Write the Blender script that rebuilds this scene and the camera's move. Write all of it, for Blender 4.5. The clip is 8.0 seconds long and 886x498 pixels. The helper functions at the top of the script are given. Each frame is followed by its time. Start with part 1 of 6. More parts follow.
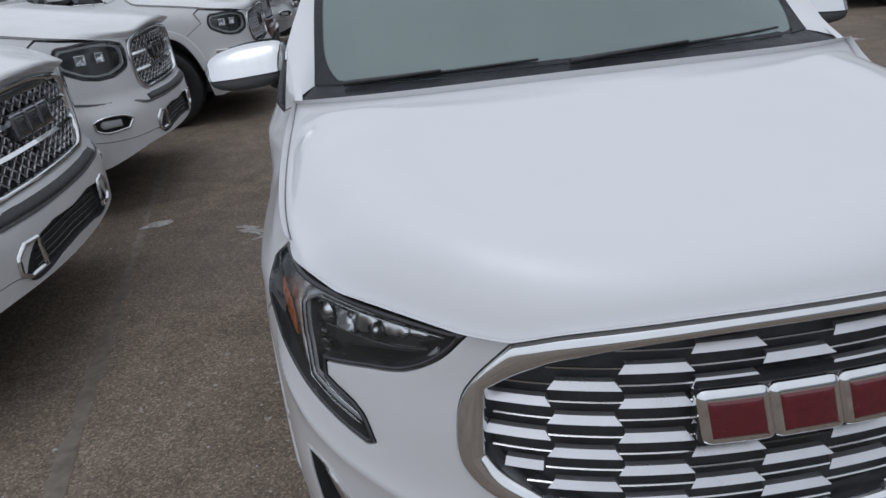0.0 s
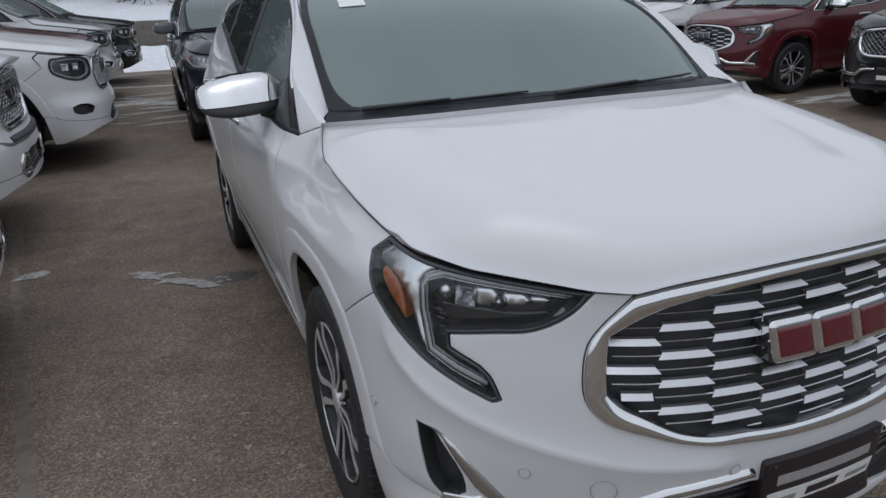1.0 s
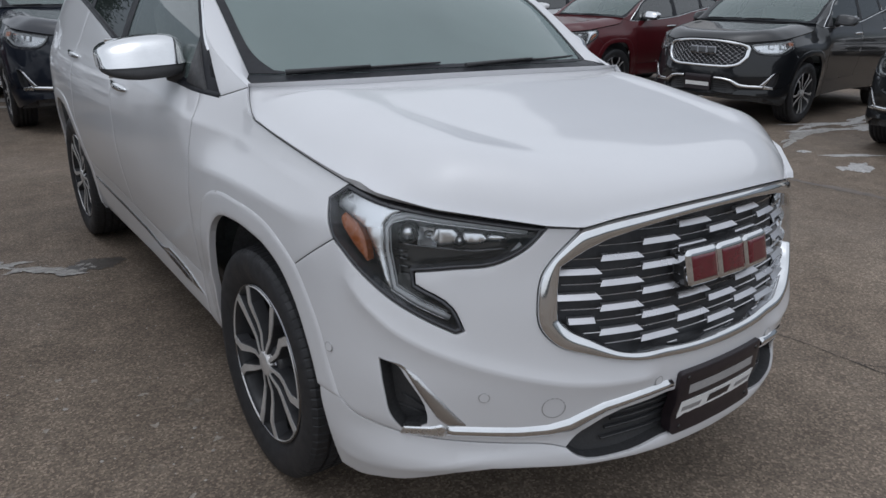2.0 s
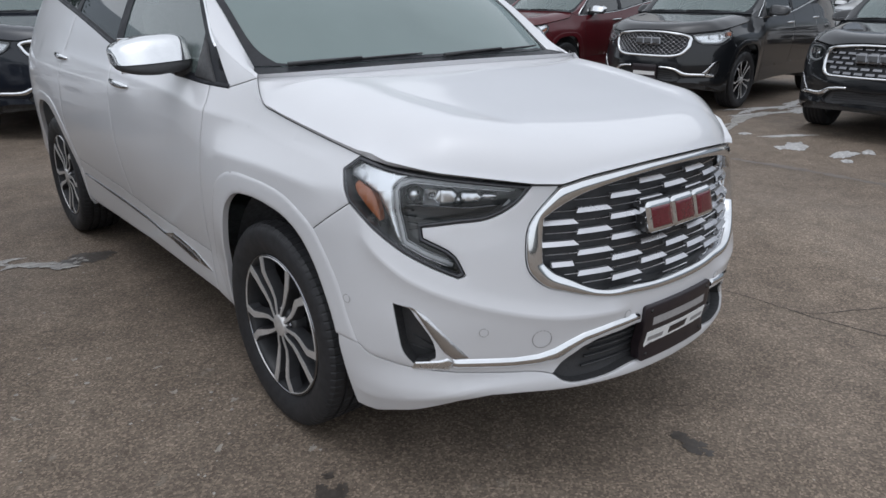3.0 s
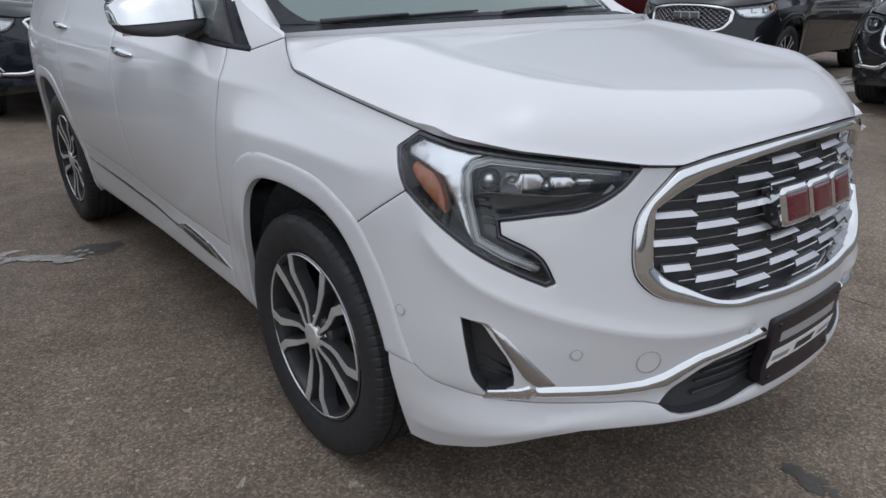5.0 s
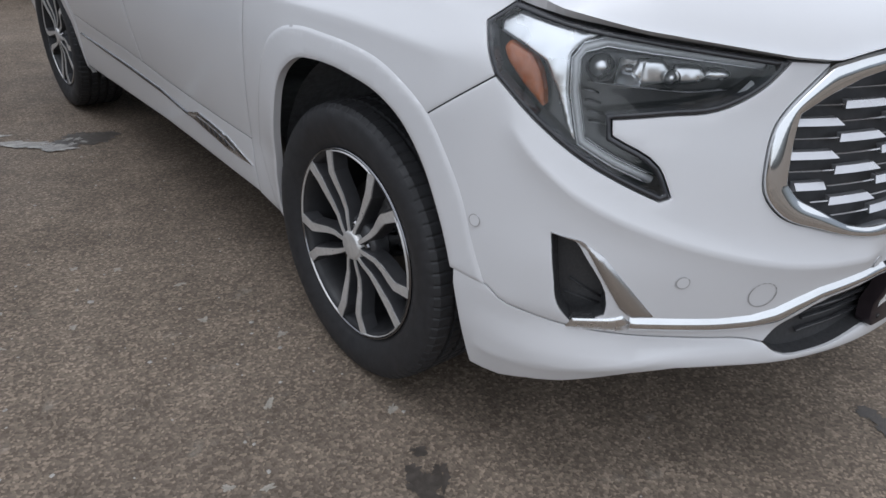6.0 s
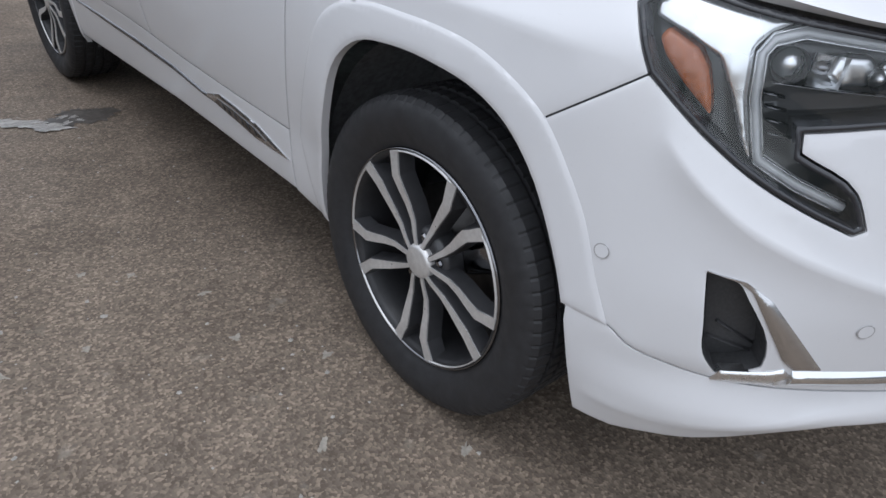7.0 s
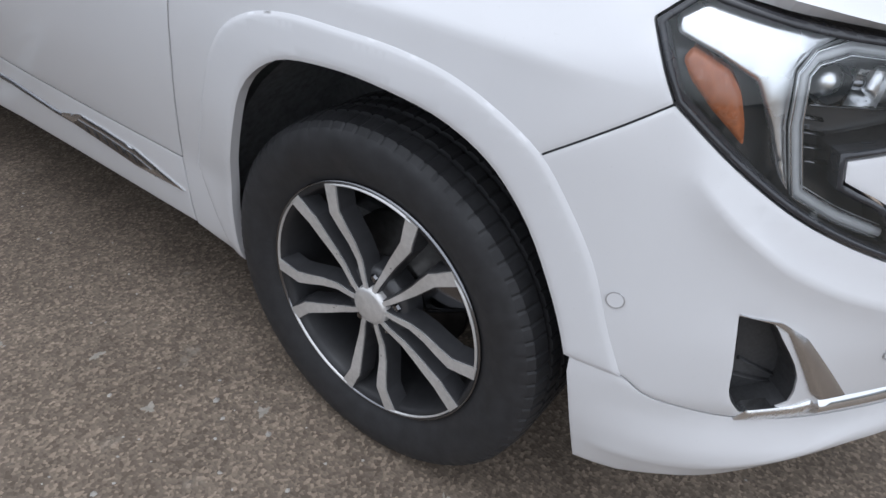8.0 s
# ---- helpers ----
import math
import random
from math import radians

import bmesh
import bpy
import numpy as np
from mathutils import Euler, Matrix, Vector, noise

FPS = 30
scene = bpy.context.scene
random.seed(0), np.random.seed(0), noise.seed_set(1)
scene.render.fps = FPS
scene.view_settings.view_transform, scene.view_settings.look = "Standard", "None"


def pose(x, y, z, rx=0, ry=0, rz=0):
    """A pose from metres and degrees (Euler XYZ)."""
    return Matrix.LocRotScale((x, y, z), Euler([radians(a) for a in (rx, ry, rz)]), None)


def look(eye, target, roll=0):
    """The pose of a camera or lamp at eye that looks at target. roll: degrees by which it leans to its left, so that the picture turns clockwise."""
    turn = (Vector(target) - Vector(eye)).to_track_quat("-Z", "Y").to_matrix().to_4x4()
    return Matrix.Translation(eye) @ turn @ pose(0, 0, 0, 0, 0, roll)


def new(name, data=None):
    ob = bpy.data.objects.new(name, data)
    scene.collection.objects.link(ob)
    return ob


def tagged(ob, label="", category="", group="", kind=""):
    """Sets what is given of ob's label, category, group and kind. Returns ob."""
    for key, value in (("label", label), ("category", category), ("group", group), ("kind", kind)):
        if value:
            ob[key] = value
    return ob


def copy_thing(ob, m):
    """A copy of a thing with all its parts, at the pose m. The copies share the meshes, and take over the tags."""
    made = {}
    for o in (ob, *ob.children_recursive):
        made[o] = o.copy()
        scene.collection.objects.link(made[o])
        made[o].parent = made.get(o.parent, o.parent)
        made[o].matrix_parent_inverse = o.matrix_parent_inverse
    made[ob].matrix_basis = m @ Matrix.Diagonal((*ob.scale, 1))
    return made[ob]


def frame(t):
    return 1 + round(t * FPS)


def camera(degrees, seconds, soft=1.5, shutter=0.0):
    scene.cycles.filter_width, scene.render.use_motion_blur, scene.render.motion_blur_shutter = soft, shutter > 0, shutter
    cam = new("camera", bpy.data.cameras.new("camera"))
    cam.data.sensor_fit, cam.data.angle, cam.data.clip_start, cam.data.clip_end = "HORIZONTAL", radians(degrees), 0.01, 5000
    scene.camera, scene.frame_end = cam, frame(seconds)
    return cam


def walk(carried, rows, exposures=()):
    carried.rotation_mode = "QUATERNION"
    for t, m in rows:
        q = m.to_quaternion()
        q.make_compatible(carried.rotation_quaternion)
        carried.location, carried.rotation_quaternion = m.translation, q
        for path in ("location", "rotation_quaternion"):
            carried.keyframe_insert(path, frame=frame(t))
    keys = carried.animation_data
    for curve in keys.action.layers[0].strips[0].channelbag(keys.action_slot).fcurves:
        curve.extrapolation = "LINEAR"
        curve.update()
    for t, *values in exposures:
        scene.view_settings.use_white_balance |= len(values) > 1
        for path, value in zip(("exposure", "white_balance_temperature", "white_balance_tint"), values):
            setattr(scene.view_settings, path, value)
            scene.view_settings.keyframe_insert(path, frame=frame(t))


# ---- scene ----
cam = camera(64.5, 8.0)
PATH = [
    (0, (-0.597, -1.735, 1.507), (-0.43, 0.091, 0.708), -5.7),
    (0.5, (-0.915, -1.769, 1.503), (-0.423, 0.059, 0.859), -6.0),
    (1, (-1.224, -1.826, 1.489), (-0.514, -0.083, 0.81), -2.1),
    (1.5, (-1.403, -1.81, 1.45), (-0.476, -0.144, 0.848), -2.2),
    (2, (-1.534, -1.813, 1.406), (-0.411, -0.302, 0.729), 1.4),
    (2.2, (-1.6, -1.868, 1.384), (-0.452, -0.381, 0.7), 1.8),
    (3.3, (-1.845, -1.983, 1.424), (-0.61, -0.554, 0.768), -0.3),
    (3.5, (-1.854, -1.942, 1.439), (-0.656, -0.456, 0.842), -1.7),
    (4, (-1.829, -1.783, 1.429), (-0.661, -0.254, 0.882), -1.6),
    (4.5, (-1.729, -1.656, 1.344), (-0.61, -0.128, 0.701), 0.8),
    (4.7, (-1.684, -1.645, 1.327), (-0.537, -0.147, 0.663), -0.2),
    (5.8, (-1.654, -1.353, 1.19), (-0.443, -0.047, 0.28), 3.7),
    (6, (-1.675, -1.309, 1.181), (-0.521, 0.025, 0.237), 3.3),
    (6.5, (-1.654, -1.161, 1.163), (-0.536, 0.182, 0.189), 3.0),
    (7, (-1.651, -0.961, 1.148), (-0.498, 0.304, 0.114), 4.0),
    (7.5, (-1.659, -0.757, 1.147), (-0.311, 0.265, 0.08), 3.2),
    (8, (-1.595, -0.67, 1.173), (-0.233, 0.268, 0.048), 4.4),
]
# the camera brightens its picture as it nears the wheel
EXPOSURES = [(0, -.14, 5800, 9), (.5, -.27, 5800, 9), (1.0, -.25, 5800, 9), (1.5, -.15, 5850, 9), (2.2, -.06, 5850, 9), (3.5, .31, 5900, 9), (4.5, .11, 5820, 9), (5.8, .24, 5820, 9), (6.5, .60, 5790, 9), (7, .62, 5760, 9), (8, .69, 5760, 9)]
walk(cam, [(t, look(eye, target, roll)) for t, eye, target, roll in PATH], EXPOSURES)

# ---- overcast daylight ----
SUN_UP, SUN_TURN = 80.0, 250.0
world = bpy.data.worlds.new("overcast_sky")
scene.world = world
world.use_nodes = True
wn, wl = world.node_tree.nodes, world.node_tree.links
sky = wn.new("ShaderNodeTexSky")
sky.sky_type, sky.sun_disc = "NISHITA", False
sky.sun_elevation, sky.sun_rotation = radians(SUN_UP), radians(SUN_TURN)
sky.air_density, sky.dust_density, sky.ozone_density = 1.0, 4.0, 1.0
grey = wn.new("ShaderNodeHueSaturation")
grey.inputs["Saturation"].default_value = 0.30
wl.new(sky.outputs[0], grey.inputs["Color"])
wl.new(grey.outputs[0], wn["Background"].inputs["Color"])
wn["Background"].inputs["Strength"].default_value = 0.075
sun = new("sun", bpy.data.lights.new("sun", "SUN"))
sun.data.energy, sun.data.angle, sun.data.color = 1.72, radians(160), (1.0, 0.97, 0.93)
sun.matrix_world = pose(0, 0, 30, 90 - SUN_UP, 0, 180 - SUN_TURN)

# ---- materials ----
def nodes(name):
    m = bpy.data.materials.new(name)
    m.use_nodes = True
    return m, m.node_tree.nodes, m.node_tree.links, m.node_tree.nodes["Principled BSDF"]


def noise_ramp(n, l, scale, detail, lo, hi, a, b, coord=None, rough=0.6):
    """Noise of a size, stretched between two colours."""
    tex = n.new("ShaderNodeTexNoise")
    tex.inputs["Scale"].default_value, tex.inputs["Detail"].default_value, tex.inputs["Roughness"].default_value = scale, detail, rough
    if coord:
        l.new(coord, tex.inputs["Vector"])
    ramp = n.new("ShaderNodeValToRGB")
    ramp.color_ramp.elements[0].position, ramp.color_ramp.elements[1].position = lo, hi
    ramp.color_ramp.elements[0].color, ramp.color_ramp.elements[1].color = (*a, 1), (*b, 1)
    l.new(tex.outputs["Fac"], ramp.inputs["Fac"])
    return ramp.outputs["Color"], tex.outputs["Fac"]


def mix(n, l, kind, fac, a, b):
    node = n.new("ShaderNodeMix")
    node.data_type, node.blend_type = "RGBA", kind
    for sock, val in ((node.inputs[0], fac), (node.inputs[6], a), (node.inputs[7], b)):
        if isinstance(val, (int, float)):
            sock.default_value = val
        elif isinstance(val, tuple):
            sock.default_value = (*val, 1)
        else:
            l.new(val, sock)
    return node.outputs[2]


def bump(n, l, p, height, strength, dist):
    b = n.new("ShaderNodeBump")
    b.inputs["Strength"].default_value, b.inputs["Distance"].default_value = strength, dist
    l.new(height, b.inputs["Height"])
    l.new(b.outputs[0], p.inputs["Normal"])


def paint(name, color, rough=0.32, dust=0.10, coat=1.0, metal=0.0, gloss=(0.03, 0.13), spec=0.5):
    """Car paint under clear coat, with a thin film of winter road dust in soft blotches and specks."""
    m, n, l, p = nodes(name)
    co = n.new("ShaderNodeTexCoord").outputs["Object"]
    film, fac = noise_ramp(n, l, 2.3, 5, 0.42, 0.72, (0, 0, 0), (dust, dust, dust), co)
    speck, _ = noise_ramp(n, l, 160, 2, 0.70, 0.76, (0, 0, 0), (dust * 1.6,) * 3, co)
    dirt = mix(n, l, "ADD", 1.0, film, speck)
    l.new(mix(n, l, "MIX", dirt, color, (0.30, 0.28, 0.26)), p.inputs["Base Color"])
    p.inputs["Roughness"].default_value, p.inputs["Metallic"].default_value = rough, metal
    p.inputs["Coat Weight"].default_value = coat
    p.inputs["Specular IOR Level"].default_value = spec
    r, _ = noise_ramp(n, l, 3.1, 4, 0.3, 0.75, (gloss[0],) * 3, (gloss[1],) * 3, co)
    l.new(r, p.inputs["Coat Roughness"])
    return m


def solid(name, color, rough=0.5, metal=0.0, var=0.15, scale=30, bmp=0.0, coat=0.0, spec=0.5):
    """A surface with fine uneven tone and gloss."""
    m, n, l, p = nodes(name)
    co = n.new("ShaderNodeTexCoord").outputs["Object"]
    lo = tuple(c * (1 - var) for c in color)
    hi = tuple(min(1, c * (1 + var)) for c in color)
    c, fac = noise_ramp(n, l, scale, 5, 0.3, 0.7, lo, hi, co)
    l.new(c, p.inputs["Base Color"])
    p.inputs["Metallic"].default_value, p.inputs["Coat Weight"].default_value, p.inputs["Specular IOR Level"].default_value = metal, coat, spec
    r, f2 = noise_ramp(n, l, scale * 0.31, 3, 0.3, 0.7, (rough * 0.8,) * 3, (min(1, rough * 1.2),) * 3, co)
    l.new(r, p.inputs["Roughness"])
    if bmp:
        bump(n, l, p, fac, 0.5, bmp)
    return m


def glass(name, tint, gloss=1.0, haze=0.0, ior=1.5):
    """A thin pane: tinted see-through with a mirror-like sheen that follows Fresnel; haze: painted share of pale sky
    sheen.
    """
    m = bpy.data.materials.new(name)
    m.use_nodes = True
    n, l = m.node_tree.nodes, m.node_tree.links
    n.remove(n["Principled BSDF"])
    clear, shine, fres, mx = n.new("ShaderNodeBsdfTransparent"), n.new("ShaderNodeBsdfGlossy"), n.new("ShaderNodeFresnel"), n.new("ShaderNodeMixShader")
    clear.inputs["Color"].default_value = (*tint, 1)
    shine.inputs["Roughness"].default_value, shine.inputs["Color"].default_value = 0.015, (gloss, gloss, gloss, 1)
    fres.inputs["IOR"].default_value = ior
    l.new(fres.outputs[0], mx.inputs[0])
    l.new(clear.outputs[0], mx.inputs[1])
    l.new(shine.outputs[0], mx.inputs[2])
    last = mx.outputs[0]
    # pale greenish diffuse colour brightens the pane in place of reflected sky
    if haze:
        film, co = n.new("ShaderNodeBsdfDiffuse"), n.new("ShaderNodeTexCoord").outputs["Object"]
        film.inputs["Color"].default_value = (0.50, 0.62, 0.60, 1)
        amount, _ = noise_ramp(n, l, 1.7, 4, 0.25, 0.8, (haze * 0.92,) * 3, (haze * 1.08,) * 3, co)
        m2 = n.new("ShaderNodeMixShader")
        l.new(amount, m2.inputs[0])
        l.new(last, m2.inputs[1])
        l.new(film.outputs[0], m2.inputs[2])
        last = m2.outputs[0]
    l.new(last, n["Material Output"].inputs["Surface"])
    return m


WHITE = paint("white_paint", (0.68, 0.68, 0.695), 0.42, 0.05, 0.85, 0.0, (0.025, 0.06))
WHITE_DUSTY = paint("dusty_white_paint", (0.70, 0.70, 0.705), 0.40, 0.16, 0.6, 0.0, (0.06, 0.18))
BLACK = paint("black_paint", (0.007, 0.008, 0.010), 0.40, 0.008, 1.0, 0.0, (0.02, 0.05), 0.12)
NAVY = paint("dark_navy_paint", (0.008, 0.011, 0.019), 0.40, 0.010, 1.0, 0.0, (0.02, 0.05), 0.15)
RED = paint("dark_red_paint", (0.080, 0.008, 0.012), 0.40, 0.02, 0.7, 0.0, (0.03, 0.09), 0.2)
MAROON = paint("maroon_paint", (0.085, 0.010, 0.018), 0.30, 0.10)
SILVER = paint("silver_paint", (0.48, 0.49, 0.50), 0.30, 0.10, 1.0, 0.4)
SATIN = solid("satin_chrome", (0.62, 0.62, 0.63), 0.24, 1.0, 0.05, 18)
CHROME = solid("bright_chrome", (0.78, 0.79, 0.80), 0.07, 1.0, 0.04, 18)
DARK_CHROME = solid("dark_chrome", (0.22, 0.22, 0.23), 0.14, 1.0, 0.08, 18)
GLOSS_BLACK = solid("gloss_black_plastic", (0.036, 0.036, 0.038), 0.16, 0.0, 0.2, 20, 0, 0.4)
TRIM_BLACK = solid("matt_black_plastic", (0.044, 0.044, 0.046), 0.55, 0.0, 0.2, 220, 0.0003)
WELL_BLACK = solid("wheel_liner", (0.125, 0.127, 0.132), 0.85, 0.0, 0.3, 60, 0.001)
# near-black colour for the shade inside the gaps between panels
SEAM = solid("panel_gap_shade", (0.030, 0.030, 0.032), 0.8, 0.0, 0.2, 60)
RUBBER = solid("tyre_rubber", (0.021, 0.021, 0.023), 0.62, 0.0, 0.25, 45, 0.0004)
MACHINED = solid("machined_alloy", (0.66, 0.65, 0.64), 0.34, 0.55, 0.10, 90)
GUNMETAL = solid("grey_painted_alloy", (0.040, 0.040, 0.043), 0.36, 0.0, 0.15, 40, 0, 0.3)
BARREL = solid("dark_wheel_barrel", (0.020, 0.020, 0.022), 0.5, 0.0, 0.2, 40)
STEEL = solid("brake_steel", (0.075, 0.072, 0.07), 0.5, 1.0, 0.2, 60)
RED_ENAMEL = solid("red_enamel", (0.120, 0.013, 0.020), 0.25, 0.0, 0.15, 60, 0, 0.6)
AMBER = solid("amber_reflector", (0.36, 0.105, 0.030), 0.26, 0.0, 0.25, 160, 0, 0.5)
SILVER_LAMP = solid("silvered_reflector", (0.86, 0.87, 0.88), 0.27, 1.0, 0.05, 30)
LIGHT_GUIDE = solid("frosted_light_guide", (0.50, 0.51, 0.52), 0.22, 0.1, 0.05, 40, 0, 0.6)
LAMP_RIM = solid("lamp_rim_plastic", (0.030, 0.031, 0.036), 0.25, 0.0, 0.15, 30, 0, 0.3)
WINDSHIELD = glass("windshield_glass", (0.60, 0.72, 0.69), 1.0, 0.32)
SIDE_GLASS = glass("side_glass", (0.50, 0.56, 0.53), 1.0, 0.14, 1.9)
PRIVACY = glass("privacy_glass", (0.06, 0.065, 0.065), 1.0, 0.03, 2.0)
LAMP_GLASS = glass("lamp_cover", (0.95, 0.96, 0.97), 1.0, 0.012, 1.5)
BAR = solid("bright_grille_bar", (0.62, 0.62, 0.64), 0.30, 0.85, 0.05, 18)
PANE_INK = solid("black_ceramic_print", (0.016, 0.017, 0.021), 0.5, 0.0, 0.2, 40, 0, 0.0, 0.25)
SCREEN_DARK = glass("tinted_windshield", (0.45, 0.53, 0.51), 1.0, 0.22)
GRILLE_DARK = solid("grille_backing", (0.045, 0.046, 0.050), 0.6, 0.0, 0.2, 60)
MESH_CHROME = solid("smoked_chrome", (0.42, 0.42, 0.43), 0.20, 1.0, 0.08, 18)
SEAT = solid("pale_grey_leather", (0.40, 0.40, 0.39), 0.55, 0, 0.12, 60, 0.0006)
CABIN = solid("dark_cabin_plastic", (0.06, 0.062, 0.062), 0.6, 0, 0.2, 80, 0.0004)
PAPER = solid("white_paper", (0.78, 0.80, 0.78), 0.8, 0, 0.04, 60)
PLATE_BLACK = solid("plate_black", (0.020, 0.014, 0.017), 0.35, 0, 0.2, 40)
PLATE_WHITE = solid("plate_white", (0.86, 0.86, 0.85), 0.45, 0, 0.05, 60)
PRINT = solid("grey_print", (0.35, 0.34, 0.34), 0.6, 0, 0.1, 60)
# ---- body surface of a parked car: plan line from the nose round the flank to the tail, and its upright sections ----
def spline(xs, ys):
    """A smooth curve through points (monotone cubic), as a function of x."""
    xs, ys = np.array(xs, float), np.array(ys, float)
    h = np.diff(xs)
    dl = np.diff(ys) / h
    m = np.zeros(len(xs))
    m[0], m[-1] = dl[0], dl[-1]
    for i in range(1, len(xs) - 1):
        if dl[i - 1] * dl[i] > 0:
            w1, w2 = 2 * h[i] + h[i - 1], h[i] + 2 * h[i - 1]
            m[i] = (w1 + w2) / (w1 / dl[i - 1] + w2 / dl[i])

    def f(x):
        x = np.clip(x, xs[0], xs[-1])
        i = np.clip(np.searchsorted(xs, x) - 1, 0, len(h) - 1)
        t = (x - xs[i]) / h[i]
        return ((2 * t**3 - 3 * t**2 + 1) * ys[i] + (t**3 - 2 * t**2 + t) * h[i] * m[i]
                + (3 * t**2 - 2 * t**3) * ys[i + 1] + (t**3 - t**2) * h[i] * m[i + 1])
    return f


def smooth(x, a, b):
    t = np.clip((x - a) / (b - a), 0, 1)
    return t * t * (3 - 2 * t)


class Flank:
    """The near-upright skin of a car's body. point(s, z): s metres along the plan line from the nose's middle, z height."""

    def __init__(self, plan, nose, fender, door, tail, blend):
        # Catmull-Rom through the plan's points, then by arc length
        pts = []
        P = np.array(plan, float)
        P = np.vstack([[-P[1][0], P[1][1]], P, [-P[-2][0], P[-2][1]]])
        for i in range(1, len(P) - 2):
            for t in np.linspace(0, 1, 24, endpoint=False):
                a, b, c, d = P[i - 1], P[i], P[i + 1], P[i + 2]
                pts.append(0.5 * (2 * b + (c - a) * t + (2 * a - 5 * b + 4 * c - d) * t * t + (3 * b - a - 3 * c + d) * t**3))
        pts.append(P[-2])
        pts = np.array(pts)
        self.s = np.r_[0, np.cumsum(np.linalg.norm(np.diff(pts, axis=0), axis=1))]
        self.xy = pts
        tan = np.gradient(pts, self.s, axis=0)
        tan /= np.linalg.norm(tan, axis=1)[:, None]
        self.out = np.stack([tan[:, 1], -tan[:, 0]], 1)
        self.prof = [spline(*zip(*p)) for p in (nose, fender, door, tail)]
        self.blend = blend
        self.length = self.s[-1]
        self.ridges = []

    def at_y(self, y):
        """s on the side at a place y along the car."""
        i0 = int(np.argmin(self.xy[:, 1]))
        return float(np.interp(y, self.xy[i0:, 1], self.s[i0:]))

    def at_x(self, x):
        """s on the nose at x from the middle."""
        i1 = int(np.argmax(self.xy[:, 0] > 0.97 * self.xy[:, 0].max()))
        return float(np.interp(abs(x), self.xy[:i1, 0], self.s[:i1]))

    def point(self, s, z, off=0.0):
        s, z = np.asarray(s, float), np.asarray(z, float)
        side, s = np.where(s < 0, -1.0, 1.0), np.abs(s)
        x, y = np.interp(s, self.s, self.xy[:, 0]), np.interp(s, self.s, self.xy[:, 1])
        ox, oy = np.interp(s, self.s, self.out[:, 0]), np.interp(s, self.s, self.out[:, 1])
        b = self.blend
        w1, w2, w3 = smooth(s, b[0], b[1]), smooth(s, b[2], b[3]), smooth(s, b[4], b[5])
        d = [p(z) for p in self.prof]
        d = d[0] * (1 - w1) + d[1] * w1
        d = d * (1 - w2) + self.prof[2](z) * w2
        d = d * (1 - w3) + self.prof[3](z) * w3
        for line, lo, hi, tall, wide in self.ridges:
            e = line(s) - z
            d = d + tall * np.exp(-np.sqrt(e * e + 9e-6) / wide) * smooth(s, lo, lo + 0.10) * smooth(s, hi, hi - 0.10)
        d = d + off
        return np.stack([-side * (x + ox * d), y + oy * d, z + 0 * s], -1)

# ---- mesh kit ----
from mathutils.geometry import delaunay_2d_cdt


def thing(name, m=None, label="", category="", group="", kind=""):
    ob = new(name)
    ob.empty_display_size = 0.2
    if m is not None:
        ob.matrix_world = m
    return tagged(ob, label, category, group, kind)


def mesh_of(name, bm, material, smooth_all=None):
    me = bpy.data.meshes.new(name)
    bm.normal_update()
    bm.to_mesh(me)
    bm.free()
    me.materials.append(material)
    if smooth_all is not None:
        me.polygons.foreach_set("use_smooth", [smooth_all] * len(me.polygons))
    return me


def part(name, bm, material, parent, label="", shade=None):
    """A bmesh as ONE mesh object under a thing or part."""
    me = bm if isinstance(bm, bpy.types.Mesh) else mesh_of(name, bm, material, shade)
    ob = new(name, me)
    ob.parent = parent
    return tagged(ob, label)


def flipped(bm):
    """The mirror image across the car's middle."""
    b2 = bm.copy()
    for v in b2.verts:
        v.co.x = -v.co.x
    bmesh.ops.reverse_faces(b2, faces=b2.faces[:])
    return b2


def join(*bms):
    out = bmesh.new()
    for b in bms:
        me = bpy.data.meshes.new("tmp")
        b.to_mesh(me)
        b.free()
        out.from_mesh(me)
        bpy.data.meshes.remove(me)
    return out


def inside(poly, pts):
    """Which points lie in a polygon."""
    x, y = pts[:, 0], pts[:, 1]
    res = np.zeros(len(pts), bool)
    for (x0, y0), (x1, y1) in zip(poly, np.roll(poly, -1, 0)):
        cond = (y0 > y) != (y1 > y)
        res ^= cond & (x < (x1 - x0) * (y - y0) / (y1 - y0 + 1e-12) + x0)
    return res


def edge_dist(poly, pts):
    a, b = poly, np.roll(poly, -1, 0)
    ab = b - a
    t = np.clip(((pts[:, None] - a) * ab).sum(-1) / ((ab * ab).sum(-1) + 1e-12), 0, 1)
    return np.linalg.norm(pts[:, None] - (a + t[..., None] * ab), axis=-1).min(1)


def area(poly):
    return 0.5 * float((poly[:, 0] * np.roll(poly[:, 1], -1) - np.roll(poly[:, 0], -1) * poly[:, 1]).sum())


def rounded(poly, r=0.0, n=4):
    """A polygon with its corners rounded to a radius."""
    poly = np.array(poly, float)
    if r <= 0:
        return poly
    out = []
    for p, q, w in zip(np.roll(poly, 1, 0), poly, np.roll(poly, -1, 0)):
        a, b = p - q, w - q
        la, lb = np.linalg.norm(a), np.linalg.norm(b)
        if la < 1e-6 or lb < 1e-6 or (a @ b) / (la * lb) < -0.985:
            out.append(q)
            continue
        c = min(r, 0.45 * la, 0.45 * lb)
        s, e = q + a / la * c, q + b / lb * c
        for t in np.linspace(0, 1, n + 1):
            out.append((1 - t) ** 2 * s + 2 * t * (1 - t) * q + t * t * e)
    return np.array(out)


